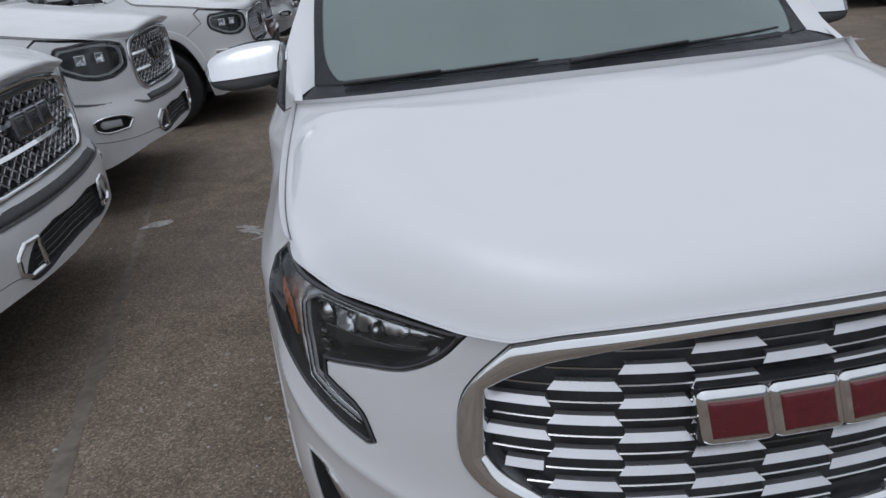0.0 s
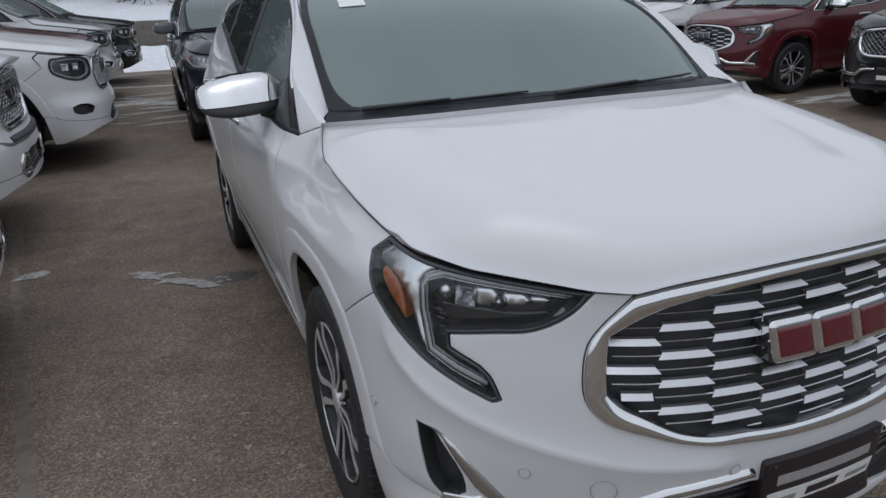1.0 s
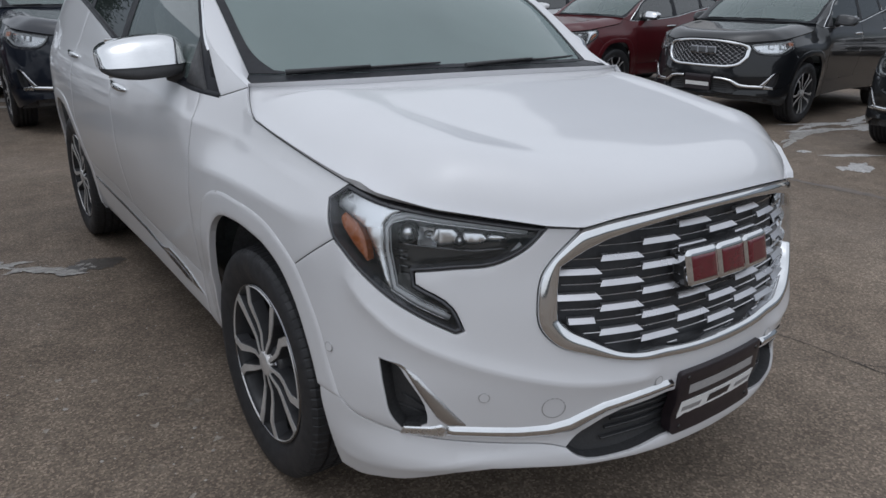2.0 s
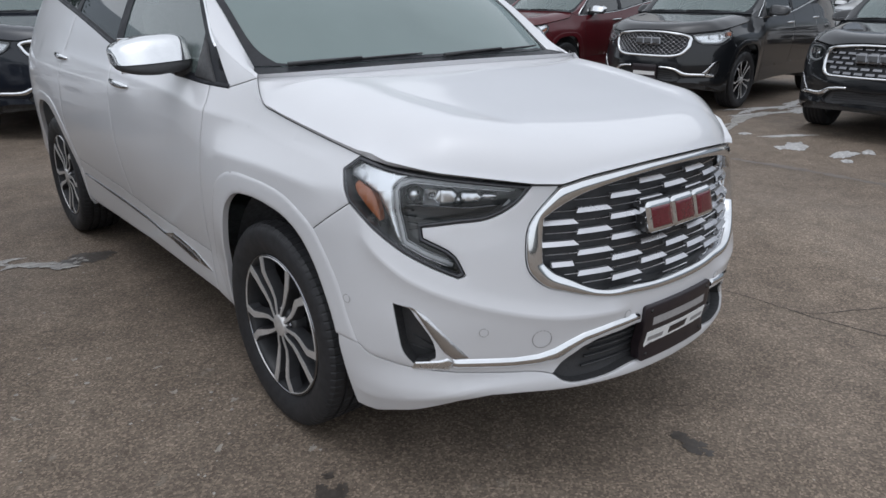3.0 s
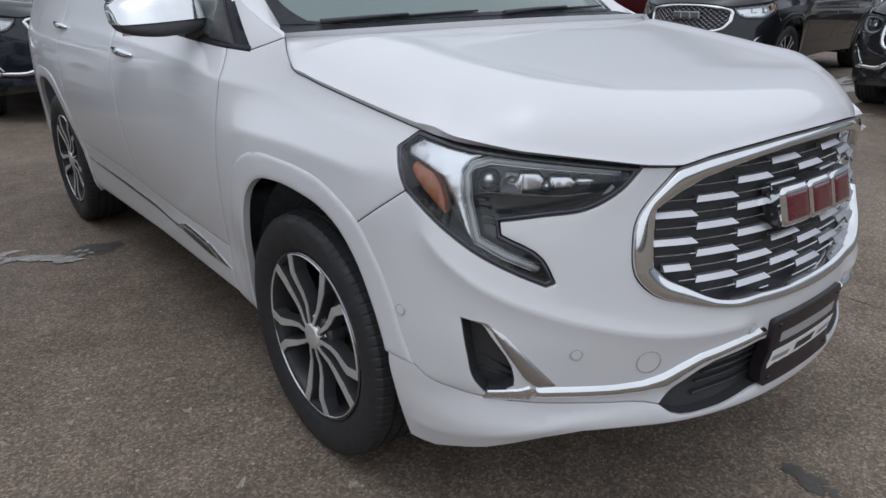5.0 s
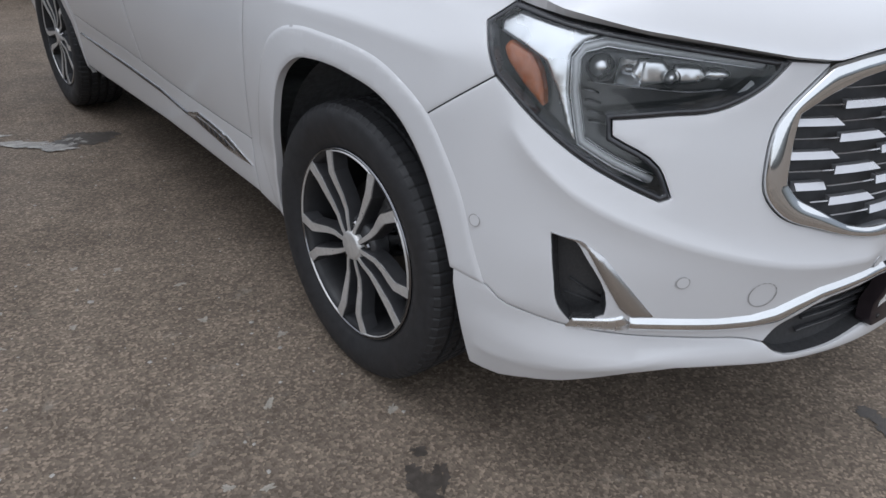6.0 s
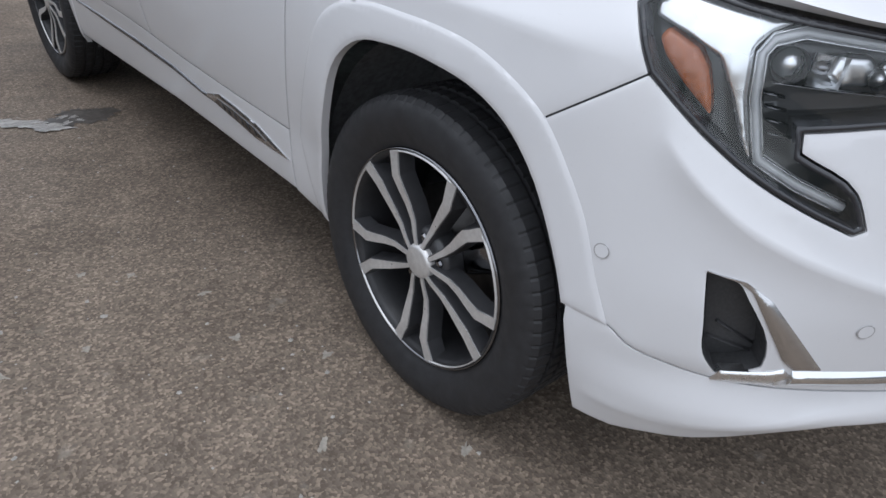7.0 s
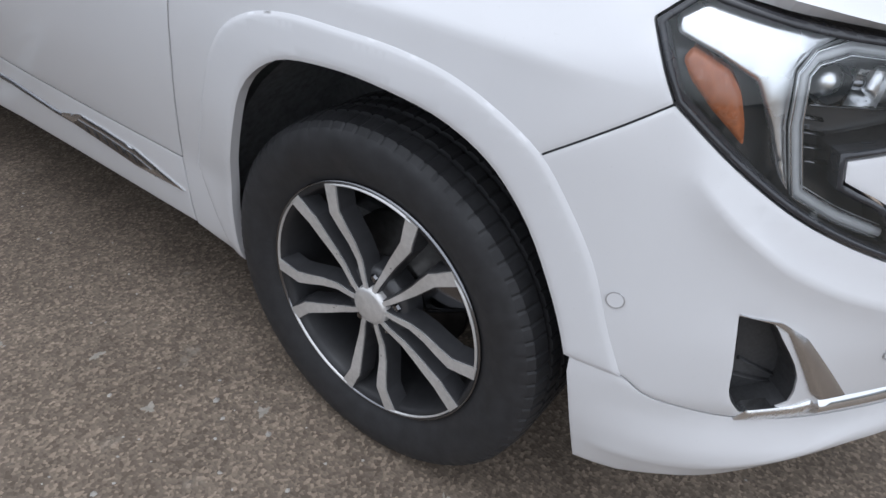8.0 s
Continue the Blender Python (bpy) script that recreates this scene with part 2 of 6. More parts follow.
def resample(poly, step, closed=True):
    out = []
    nxt = np.roll(poly, -1, 0) if closed else poly[1:]
    for p, q in zip(poly, nxt):
        k = max(1, int(np.ceil(np.linalg.norm(q - p) / step)))
        out += [p + (q - p) * i / k for i in range(k)]
    if not closed:
        out.append(poly[-1])
    return np.array(out)


def shrunk(poly, d):
    """A polygon moved inwards by d (outwards if negative)."""
    if area(poly) < 0:
        poly = poly[::-1]
    e = np.roll(poly, -1, 0) - poly
    ln = np.linalg.norm(e, axis=1)
    nrm = np.stack([-e[:, 1], e[:, 0]], 1) / (ln[:, None] + 1e-12)
    both = nrm + np.roll(nrm, 1, 0)
    both /= np.maximum((both * both).sum(1) / 2, 0.35)[:, None]
    return poly + both * d


def sheet(f, outer, holes=(), step=0.03, gap=0.0022, deep=0.016, off=0.0, dome=0.0, rim=0.006, round_r=0.0, along=None):
    """A panel cut from the surface f(u, v, off): an outline with holes, edges turned in by `deep`; dome: how far its middle stands proud, rising over rim from its edges."""
    loops = [shrunk(rounded(outer, round_r), gap)] + [shrunk(rounded(h, round_r), -gap) for h in holes]
    loops = [resample(p, step) for p in loops]
    pts, edges = [], []
    for lp in loops:
        k = len(pts)
        pts += list(lp)
        edges += [(k + i, k + (i + 1) % len(lp)) for i in range(len(lp))]
    nb = len(pts)
    o = loops[0]
    lo, hi = o.min(0), o.max(0)
    gx, gy = np.arange(lo[0] + step / 2, hi[0], step), np.arange(lo[1] + step / 2, hi[1], step)
    grid = np.stack(np.meshgrid(gx, gy), -1).reshape(-1, 2)
    if along is not None and len(grid):
        grid = grid[np.array([np.min(np.hypot(*(along - p).T)) for p in grid]) > 0.007]
    extra = [grid] if len(grid) else []
    if along is not None:
        extra.append(along)
    if dome:
        extra += [resample(shrunk(p, (rim * q) * (1 if i == 0 else -1)), step * 0.7) for i, p in enumerate(loops) for q in (0.5, 1.0)]
    cand = np.concatenate(extra) if extra else np.zeros((0, 2))
    if len(cand):
        ok = inside(o, cand)
        for h in loops[1:]:
            ok &= ~inside(h, cand)
        cand = cand[ok]
    if len(cand):
        d = np.min([edge_dist(p, cand) for p in loops], axis=0)
        cand = cand[d > (0.4 * rim if dome else 0.35 * step)]
    allp = np.array(pts + list(cand))
    vs, _, fs, *_ = delaunay_2d_cdt([Vector(p) for p in allp], edges, [], 0, 1e-6)
    uv = np.array([(v.x, v.y) for v in vs])
    tri = np.array([t for t in fs if len(t) == 3])
    mid = uv[tri].mean(1)
    ok = inside(o, mid)
    for h in loops[1:]:
        ok &= ~inside(h, mid)
    tri = tri[ok]
    offs = np.full(len(uv), off)
    if dome:
        offs += dome * smooth(np.min([edge_dist(p, uv) for p in loops], axis=0), -0.25 * rim, rim)
    P = f(uv[:, 0], uv[:, 1], offs)
    low = f(uv[:, 0], uv[:, 1], offs - (deep or 0.01))
    n = np.cross(P[tri[:, 1]] - P[tri[:, 0]], P[tri[:, 2]] - P[tri[:, 0]])
    outw = (P - low)[tri].mean(1)
    flip = (n * outw).sum(1) < 0
    tri[flip] = tri[flip][:, ::-1]
    bm = bmesh.new()
    top = [bm.verts.new(p) for p in P]
    for t in tri:
        try:
            bm.faces.new([top[i] for i in t]).smooth = True
        except ValueError:
            pass
    if deep:
        rim_edges = [e for e in bm.edges if len(e.link_faces) == 1]
        bot = {}
        bm.verts.index_update()
        for e in rim_edges:
            e.smooth = False
            for v in e.verts:
                if v not in bot:
                    bot[v] = bm.verts.new(low[v.index])
        for e in rim_edges:
            loop = e.link_loops[0]
            a, b = loop.vert, loop.link_loop_next.vert
            bm.faces.new((b, a, bot[a], bot[b]))
    bmesh.ops.delete(bm, geom=[v for v in bm.verts if not v.link_faces], context="VERTS")
    return bm


def ribbon(f, path, width, height, off=0.0, step=0.03, taper=True, seg=5):
    """A raised moulding along a path on the surface f; width may be one number or one for each point."""
    path = np.array(path, float)
    w = np.full(len(path), width) if np.isscalar(width) else np.array(width, float)
    d = np.r_[0, np.cumsum(np.linalg.norm(np.diff(path, axis=0), axis=1))]
    k = max(2, int(d[-1] / step))
    t = np.union1d(np.linspace(0, d[-1], k + 1), d)
    u, v, w = np.interp(t, d, path[:, 0]), np.interp(t, d, path[:, 1]), np.interp(t, d, w)
    du, dv = np.gradient(u, t), np.gradient(v, t)
    ln = np.hypot(du, dv) + 1e-12
    nu, nv = -dv / ln, du / ln
    bm = bmesh.new()
    rows = []
    for a in np.linspace(-1, 1, seg):
        h = off + height * (1 - abs(a) ** 2.5)
        rows.append([bm.verts.new(p) for p in f(u + nu * w / 2 * a, v + nv * w / 2 * a, np.full(len(u), h))])
    for r0, r1 in zip(rows, rows[1:]):
        for i in range(len(u) - 1):
            bm.faces.new((r0[i], r0[i + 1], r1[i + 1], r1[i])).smooth = True
    if taper:
        for i in (0, -1):
            bm.faces.new([r[i] for r in rows])
    bmesh.ops.recalc_face_normals(bm, faces=bm.faces[:])
    return bm


def patch(A, B, C, D, nu, nv, deep=0.0, fn=None, power=1.0, open_c=False):
    """A skin between four curves: bottom A(u), top B(u), left C(v), right D(v), each a function of 0..1 giving a point."""
    U, V = np.linspace(0, 1, nu), np.linspace(0, 1, nv)
    a, b, c, d = (np.array([g(t) for t in T]) for g, T in ((A, U), (B, U), (C, V), (D, V)))
    u, v = U[None, :, None] ** power, V[:, None, None]
    S = ((1 - v) * a[None] + v * b[None] + (1 - u) * c[:, None] + u * d[:, None]
         - ((1 - u) * (1 - v) * a[0] + u * (1 - v) * a[-1] + (1 - u) * v * b[0] + u * v * b[-1]))
    if fn:
        S = fn(S, U, V)
    bm = bmesh.new()
    g = [[bm.verts.new(p) for p in row] for row in S]
    for j in range(nv - 1):
        for i in range(nu - 1):
            bm.faces.new((g[j][i], g[j][i + 1], g[j + 1][i + 1], g[j + 1][i])).smooth = True
    bm.normal_update()
    if deep:
        ring = [g[0][i] for i in range(nu)] + [g[j][-1] for j in range(1, nv)] + [g[-1][i] for i in range(nu - 2, -1, -1)] + [g[j][0] for j in range(nv - 2, 0, -1)]
        low = [bm.verts.new(v.co - v.normal * deep) for v in ring]
        for i in range(len(ring)):
            j = (i + 1) % len(ring)
            if open_c and (i >= 2 * nu + nv - 3):
                continue
            e = bm.edges.get((ring[i], ring[j]))
            if e:
                e.smooth = False
            bm.faces.new((ring[j], ring[i], low[i], low[j]))
    return bm


def curve3(pts):
    """A smooth curve through points in space, as a function of 0..1."""
    P = np.array(pts, float)
    d = np.r_[0, np.cumsum(np.linalg.norm(np.diff(P, axis=0), axis=1))]
    if len(P) == 2:
        return lambda t: P[0] + (P[1] - P[0]) * t
    fs = [spline(d / d[-1], P[:, k]) for k in range(3)]
    return lambda t: np.array([float(g(t)) for g in fs])


def polyline3(pts):
    P = np.array(pts, float)
    d = np.r_[0, np.cumsum(np.linalg.norm(np.diff(P, axis=0), axis=1))]
    return lambda t: np.array([np.interp(t * d[-1], d, P[:, k]) for k in range(3)])


def lathe(profile, seg=64, axis="x"):
    """A ring turned from a closed or open profile of (along, radius)."""
    bm = bmesh.new()
    rings = []
    for k in range(seg):
        a = 2 * math.pi * k / seg
        rings.append([bm.verts.new((t, r * math.cos(a), r * math.sin(a))) for t, r in profile])
    for k in range(seg):
        r0, r1 = rings[k], rings[(k + 1) % seg]
        for i in range(len(profile) - 1):
            bm.faces.new((r0[i], r1[i], r1[i + 1], r0[i + 1])).smooth = True
    bmesh.ops.remove_doubles(bm, verts=bm.verts[:], dist=1e-5)
    bmesh.ops.recalc_face_normals(bm, faces=bm.faces[:])
    return bm


def block(size, at=(0, 0, 0), bevel=0.0, seg=2, turn=(0, 0, 0)):
    bm = bmesh.new()
    bmesh.ops.create_cube(bm, size=1.0)
    bmesh.ops.scale(bm, vec=size, verts=bm.verts[:])
    if bevel:
        bmesh.ops.bevel(bm, geom=bm.edges[:], offset=bevel, segments=seg, profile=0.6, affect="EDGES")
    bm.transform(pose(*at, *turn))
    for fc in bm.faces:
        fc.smooth = bool(bevel) and seg > 2
    return bm


def tube(points, r, seg=8, cap=True):
    """A round bar along points; r may vary point by point."""
    P = [Vector(p) for p in points]
    rs = [r] * len(P) if isinstance(r, (int, float)) else r
    bm = bmesh.new()
    rings = []
    for i, p in enumerate(P):
        d = (P[min(i + 1, len(P) - 1)] - P[max(i - 1, 0)]).normalized()
        q = d.to_track_quat("Z", "X")
        rings.append([bm.verts.new(p + q @ Vector((rs[i] * math.cos(2 * math.pi * k / seg), rs[i] * math.sin(2 * math.pi * k / seg), 0))) for k in range(seg)])
    for a, b in zip(rings, rings[1:]):
        for k in range(seg):
            bm.faces.new((a[k], a[(k + 1) % seg], b[(k + 1) % seg], b[k])).smooth = True
    if cap:
        bm.faces.new(rings[0][::-1])
        bm.faces.new(rings[-1])
    return bm


def ball(r, at=(0, 0, 0), scale=(1, 1, 1), seg=20):
    bm = bmesh.new()
    bmesh.ops.create_uvsphere(bm, u_segments=seg, v_segments=seg // 2, radius=r)
    bmesh.ops.scale(bm, vec=scale, verts=bm.verts[:])
    bmesh.ops.translate(bm, vec=at, verts=bm.verts[:])
    for fc in bm.faces:
        fc.smooth = True
    return bm

# ---- ground ----
def ground_material():
    m, n, l, p = nodes("exposed_aggregate")
    co = n.new("ShaderNodeTexCoord").outputs["Object"]
    big, _ = noise_ramp(n, l, 0.55, 6, 0.30, 0.72, (0.152, 0.122, 0.097), (0.255, 0.210, 0.169), co)
    mid, _ = noise_ramp(n, l, 5.0, 6, 0.35, 0.70, (0.80, 0.80, 0.80), (1.12, 1.12, 1.12), co)
    vor = n.new("ShaderNodeTexVoronoi")
    vor.inputs["Scale"].default_value = 140
    l.new(co, vor.inputs["Vector"])
    one = n.new("ShaderNodeSeparateColor")
    l.new(vor.outputs["Color"], one.inputs[0])
    stones = n.new("ShaderNodeValToRGB")
    stones.color_ramp.elements[0].position, stones.color_ramp.elements[1].position = 0.0, 1.0
    stones.color_ramp.elements[0].color, stones.color_ramp.elements[1].color = (0.50, 0.48, 0.46, 1), (1.60, 1.56, 1.48, 1)
    mid_stop = stones.color_ramp.elements.new(0.72)
    mid_stop.color = (0.95, 0.93, 0.90, 1)
    l.new(one.outputs[0], stones.inputs["Fac"])
    c = mix(n, l, "MULTIPLY", 1.0, big, mid)
    c = mix(n, l, "MULTIPLY", 0.9, c, stones.outputs["Color"])
    spots, _ = noise_ramp(n, l, 9.0, 3, 0.66, 0.76, (0, 0, 0), (0.45, 0.45, 0.45), co)
    c = mix(n, l, "MIX", spots, c, (0.32, 0.29, 0.25))
    l.new(c, p.inputs["Base Color"])
    r, _ = noise_ramp(n, l, 0.7, 4, 0.35, 0.65, (0.55,) * 3, (0.85,) * 3, co)
    l.new(r, p.inputs["Roughness"])
    p.inputs["Specular IOR Level"].default_value = 0.22
    bump(n, l, p, vor.outputs["Distance"], 0.5, 0.0025)
    return m


CONCRETE = ground_material()
bm = bmesh.new()
bmesh.ops.create_grid(bm, x_segments=60, y_segments=60, size=400)
tagged(part("ground", bm, CONCRETE, None), "grey-brown aggregate concrete parking lot", "ground", kind="structure")

SNOW = solid("old_snow", (0.78, 0.80, 0.83), 0.75, 0, 0.10, 9, 0.02)
DIRTY_SNOW = solid("dirty_ice", (0.30, 0.285, 0.265), 0.45, 0, 0.50, 30, 0.006)
WALL_STONE = solid("weathered_concrete", (0.19, 0.17, 0.15), 0.9, 0, 0.22, 6, 0.01)
CLADDING = solid("pale_cladding", (0.74, 0.725, 0.70), 0.7, 0, 0.06, 1.5)
NEEDLES = solid("spruce_needles", (0.022, 0.034, 0.020), 0.8, 0, 0.5, 3)
BARK = solid("bark", (0.075, 0.058, 0.045), 0.9, 0, 0.3, 20, 0.01)
PANE_DARK = glass("building_glass", (0.05, 0.055, 0.06), 1.0, 0.0, 1.6)
rng = random.Random(7)

# snow bank behind the lot: a slope of lumpy snow above a low retaining wall
def bank(name, x0, x1, y0, y1, height, label, lump=0.22, nx=150, ny=36, fine=0.55):
    bm = bmesh.new()
    g = []
    for j in range(ny):
        v = j / (ny - 1)
        row = []
        for i in range(nx):
            u = i / (nx - 1)
            x, y = x0 + (x1 - x0) * u, y0 + (y1 - y0) * v
            n = noise.fractal(Vector((x * fine, y * fine, 3.1)), 1.0, 2.0, 5) * lump
            n2 = noise.noise(Vector((x * 0.12, 1.7, 0))) * 0.35
            row.append(bm.verts.new((x, y + n * 0.6, height(u, v) + (n + n2 * v) * min(1, v * 6))))
        g.append(row)
    for j in range(ny - 1):
        for i in range(nx - 1):
            bm.faces.new((g[j][i], g[j][i + 1], g[j + 1][i + 1], g[j + 1][i])).smooth = True
    return tagged(part(name, bm, SNOW, None), label, "snow", kind="structure")


bank("snow_bank", -40, 16, 21.6, 34, lambda u, v: 1.04 + 1.5 * v ** 0.8, "white snow bank above the retaining wall")
bank("snow_pile", -3.6, 1.2, 17.2, 20.6, lambda u, v: 0.42 * math.sin(math.pi * min(1, v * 0.9)) * math.sin(math.pi * u) ** 0.6 - 0.02, "ploughed heap of old snow at the lot's edge", 0.16, 60, 30)

peaks = lambda u: .50 * math.exp(-((u - .32) / .09) ** 2) + .62 * math.exp(-((u - .57) / .07) ** 2) + 1.15 * math.exp(-((u - .80) / .09) ** 2)
bank("snow_heap", 1.6, 6.3, 22.5, 24.6, lambda u, v: 1.15 + math.sin(math.pi * v) * (.66 + peaks(u)) * math.sin(math.pi * u) ** .4, "ragged white snow heap in front of the spruces", 0.42, 110, 40, 2.1)

wall = thing("retaining_wall", None, "low weathered concrete retaining wall", "wall", kind="structure")
for i in range(28):
    x = -40 + 2 * i
    b = block((1.985, 0.45, 1.10), (x + 1, 21.4, 0.55), 0.02)
    for v in b.verts:
        v.co += noise.noise_vector(v.co * 1.3) * 0.012
    part("wall_block", b, WALL_STONE, wall)

# pale building across the lot
hall = thing("building", pose(27, 13.0, 0, 0, 0, -52), "pale clad dealership building with dark windows", "building")
part("wall", block((34, 8, 7.5), (0, 4, 3.75), 0.03), CLADDING, hall, "pale panelled wall")
for i in range(27):
    part("wall_panel", block((1.243, 0.03, 7.2), (-16.5 + 1.25 * i, -0.012, 3.62), 0.003), CLADDING, hall)
part("roof", block((34.6, 8.6, 0.35), (0, 4, 7.65), 0.04), TRIM_BLACK, hall, "dark flat roof edge")
for i in range(9):
    x = -3.1 + 1.7 * i
    w = part("window", block((1.52, 0.06, 3.9), (x, -0.05, 3.3), 0.01), TRIM_BLACK, hall)
    for k in (-.36, .36):
        part("pane", block((0.66, 0.02, 3.7), (x + k, -0.09, 3.3), 0), PRIVACY, w)


# ---- trees ----
def spruce_mesh(seed, height=8.0, spread=2.0, low=0.1):
    """A dense spruce: whorls of drooping boughs, each made of many needle sprays."""
    r = random.Random(seed)
    verts, faces = [], []
    z = low
    while z < height - 0.2:
        k = 1 - z / height
        reach = spread * (0.18 + 0.82 * k) * r.uniform(0.82, 1.12)
        for b in range(int(9 + 9 * k)):
            a = r.uniform(0, 2 * math.pi)
            L = reach * r.uniform(0.65, 1.1)
            droop = r.uniform(0.12, 0.34)
            for q in range(int(7 + 12 * k)):
                t = r.uniform(0.12, 1.0)
                c = Vector((math.cos(a) * L * t, math.sin(a) * L * t, z + 0.25 * t - droop * L * t * t + r.uniform(-.10, .10)))
                c += Vector((r.gauss(0, .09), r.gauss(0, .09), r.gauss(0, .06)))
                d = Vector((math.cos(a + r.gauss(0, .5)), math.sin(a + r.gauss(0, .5)), r.uniform(-.8, .1))).normalized()
                s = d.cross(Vector((r.gauss(0, 1), r.gauss(0, 1), r.gauss(0, 1)))).normalized()
                ln, w = r.uniform(.16, .34), r.uniform(.03, .07)
                i = len(verts)
                verts += [c - s * w, c + d * ln * .5 - Vector((0, 0, .03)), c + s * w, c + d * ln]
                faces += [(i, i + 1, i + 3), (i + 1, i + 2, i + 3)]
        z += r.uniform(.16, .26)
    me = bpy.data.meshes.new("crown")
    me.from_pydata([tuple(v) for v in verts], [], faces)
    me.materials.append(NEEDLES)
    return me


CROWNS = [spruce_mesh(11, 8.5, 2.1), spruce_mesh(12, 7.5, 1.9), spruce_mesh(13, 9.5, 2.3)]
TRUNK = mesh_of("trunk", tube([(0, 0, -0.4), (0.02, 0, 2), (0, 0.03, 5), (0, 0, 8)], [0.17, 0.14, 0.09, 0.03], 10), BARK)


def spruce(x, y, z, k, s=1.0):
    t = thing("spruce", pose(x, y, z, 0, 0, rng.uniform(0, 360)) @ Matrix.Scale(s, 4), "dense dark green spruce above the snow", "tree", "spruces behind the lot")
    part("trunk", TRUNK, BARK, t)
    part("crown", CROWNS[k % 3], NEEDLES, t, "dark hanging boughs")
    return t


for i in range(20):
    x = -36 + 2.35 * i + rng.uniform(-.5, .5)
    spruce(x, 27.0 + rng.uniform(-1.0, 1.2), 1.55, i, rng.uniform(.85, 1.1) * (0.32 if x < -4.5 else 1.0))
for i in range(13):
    spruce(-4 + 2.4 * i + rng.uniform(-.5, .5), 30.5 + rng.uniform(-.8, .8), 1.9, i + 1, rng.uniform(.95, 1.15))
for i in range(6):
    spruce(-40 + rng.uniform(-2, 2), -14 + 9 * i + rng.uniform(-1, 1), 0, i, rng.uniform(.6, .95))


def bare_tree(x, y, h, seed, label):
    """A leafless tree: a tapered trunk that forks into thinner and thinner limbs."""
    r = random.Random(seed)
    t = thing("bare_tree", pose(x, y, 0), label, "tree")
    limbs = []

    def grow(p, d, ln, rad, depth):
        pts, rs, q = [p], [rad], p
        for i in range(4):
            d = (d + Vector((r.gauss(0, .12), r.gauss(0, .12), r.gauss(.03, .06)))).normalized()
            q = q + d * ln / 4
            pts.append(q)
            rs.append(rad * (1 - 0.11 * (i + 1)))
        limbs.append((depth, tube(pts, rs, 7 if depth < 2 else 4, False)))
        if depth < 5:
            for k in range(3 if depth < 3 else 2):
                a, e = r.uniform(0, 2 * math.pi), r.uniform(.35, .75)
                side = d.orthogonal().normalized()
                side.rotate(Euler((0, 0, a)))
                grow(pts[-1 - (k % 2)], (d + side * e).normalized(), ln * r.uniform(.6, .8), rs[-1] * .68, depth + 1)
    grow(Vector((0, 0, 0)), Vector((0, 0, 1)), h * .34, h * .018, 0)
    part("trunk", join(*[b for k, b in limbs if k < 2]), BARK, t)
    part("branches", join(*[b for k, b in limbs if k >= 2]), BARK, t)


bare_tree(15.5, 21.0, 7.5, 4, "leafless tree beside the pale building")
bare_tree(-33, 7.0, 5.6, 9, "leafless tree behind the truck row")

# ---- wheels ----
MESHES = {}


def cached(key, make):
    if key not in MESHES:
        MESHES[key] = make()
    return MESHES[key]


def tyre_mesh(R, W, rr, fine):
    h = W / 2
    side = [(-0.80, rr), (-0.90, rr + 0.018), (-1.0, rr + 0.45 * (R - rr)), (-0.985, rr + 0.72 * (R - rr)), (-0.93, R - 0.014), (-0.84, R - 0.005)]
    tread = []
    for g in (-0.52, -0.17, 0.17, 0.52):
        tread += [(g - 0.055, R), (g - 0.045, R - 0.008), (g + 0.045, R - 0.008), (g + 0.055, R)]
    prof = [(a * h, r) for a, r in side] + [(a * h, r) for a, r in tread] + [(-a * h, r) for a, r in side[::-1]]
    seg = 480 if fine else 48
    bm = bmesh.new()
    rings = []
    for k in range(seg):
        a = 2 * math.pi * k / seg
        ring = []
        for i, (t, r) in enumerate(prof):
            if fine and k % 6 == 0 and (3 < i < 7 or len(prof) - 8 < i < len(prof) - 4):
                r -= 0.0024
            if fine and (k + 2) % 6 == 0 and 8 < i < len(prof) - 9 and r > R - 0.002:
                r -= 0.004
            ring.append(bm.verts.new((t, r * math.cos(a), r * math.sin(a))))
        rings.append(ring)
    for k in range(seg):
        r0, r1 = rings[k], rings[(k + 1) % seg]
        for i in range(len(prof) - 1):
            bm.faces.new((r0[i], r1[i], r1[i + 1], r0[i + 1])).smooth = not (fine and 3 < i < len(prof) - 5)
    bmesh.ops.recalc_face_normals(bm, faces=bm.faces[:])
    return mesh_of("tyre", bm, RUBBER)


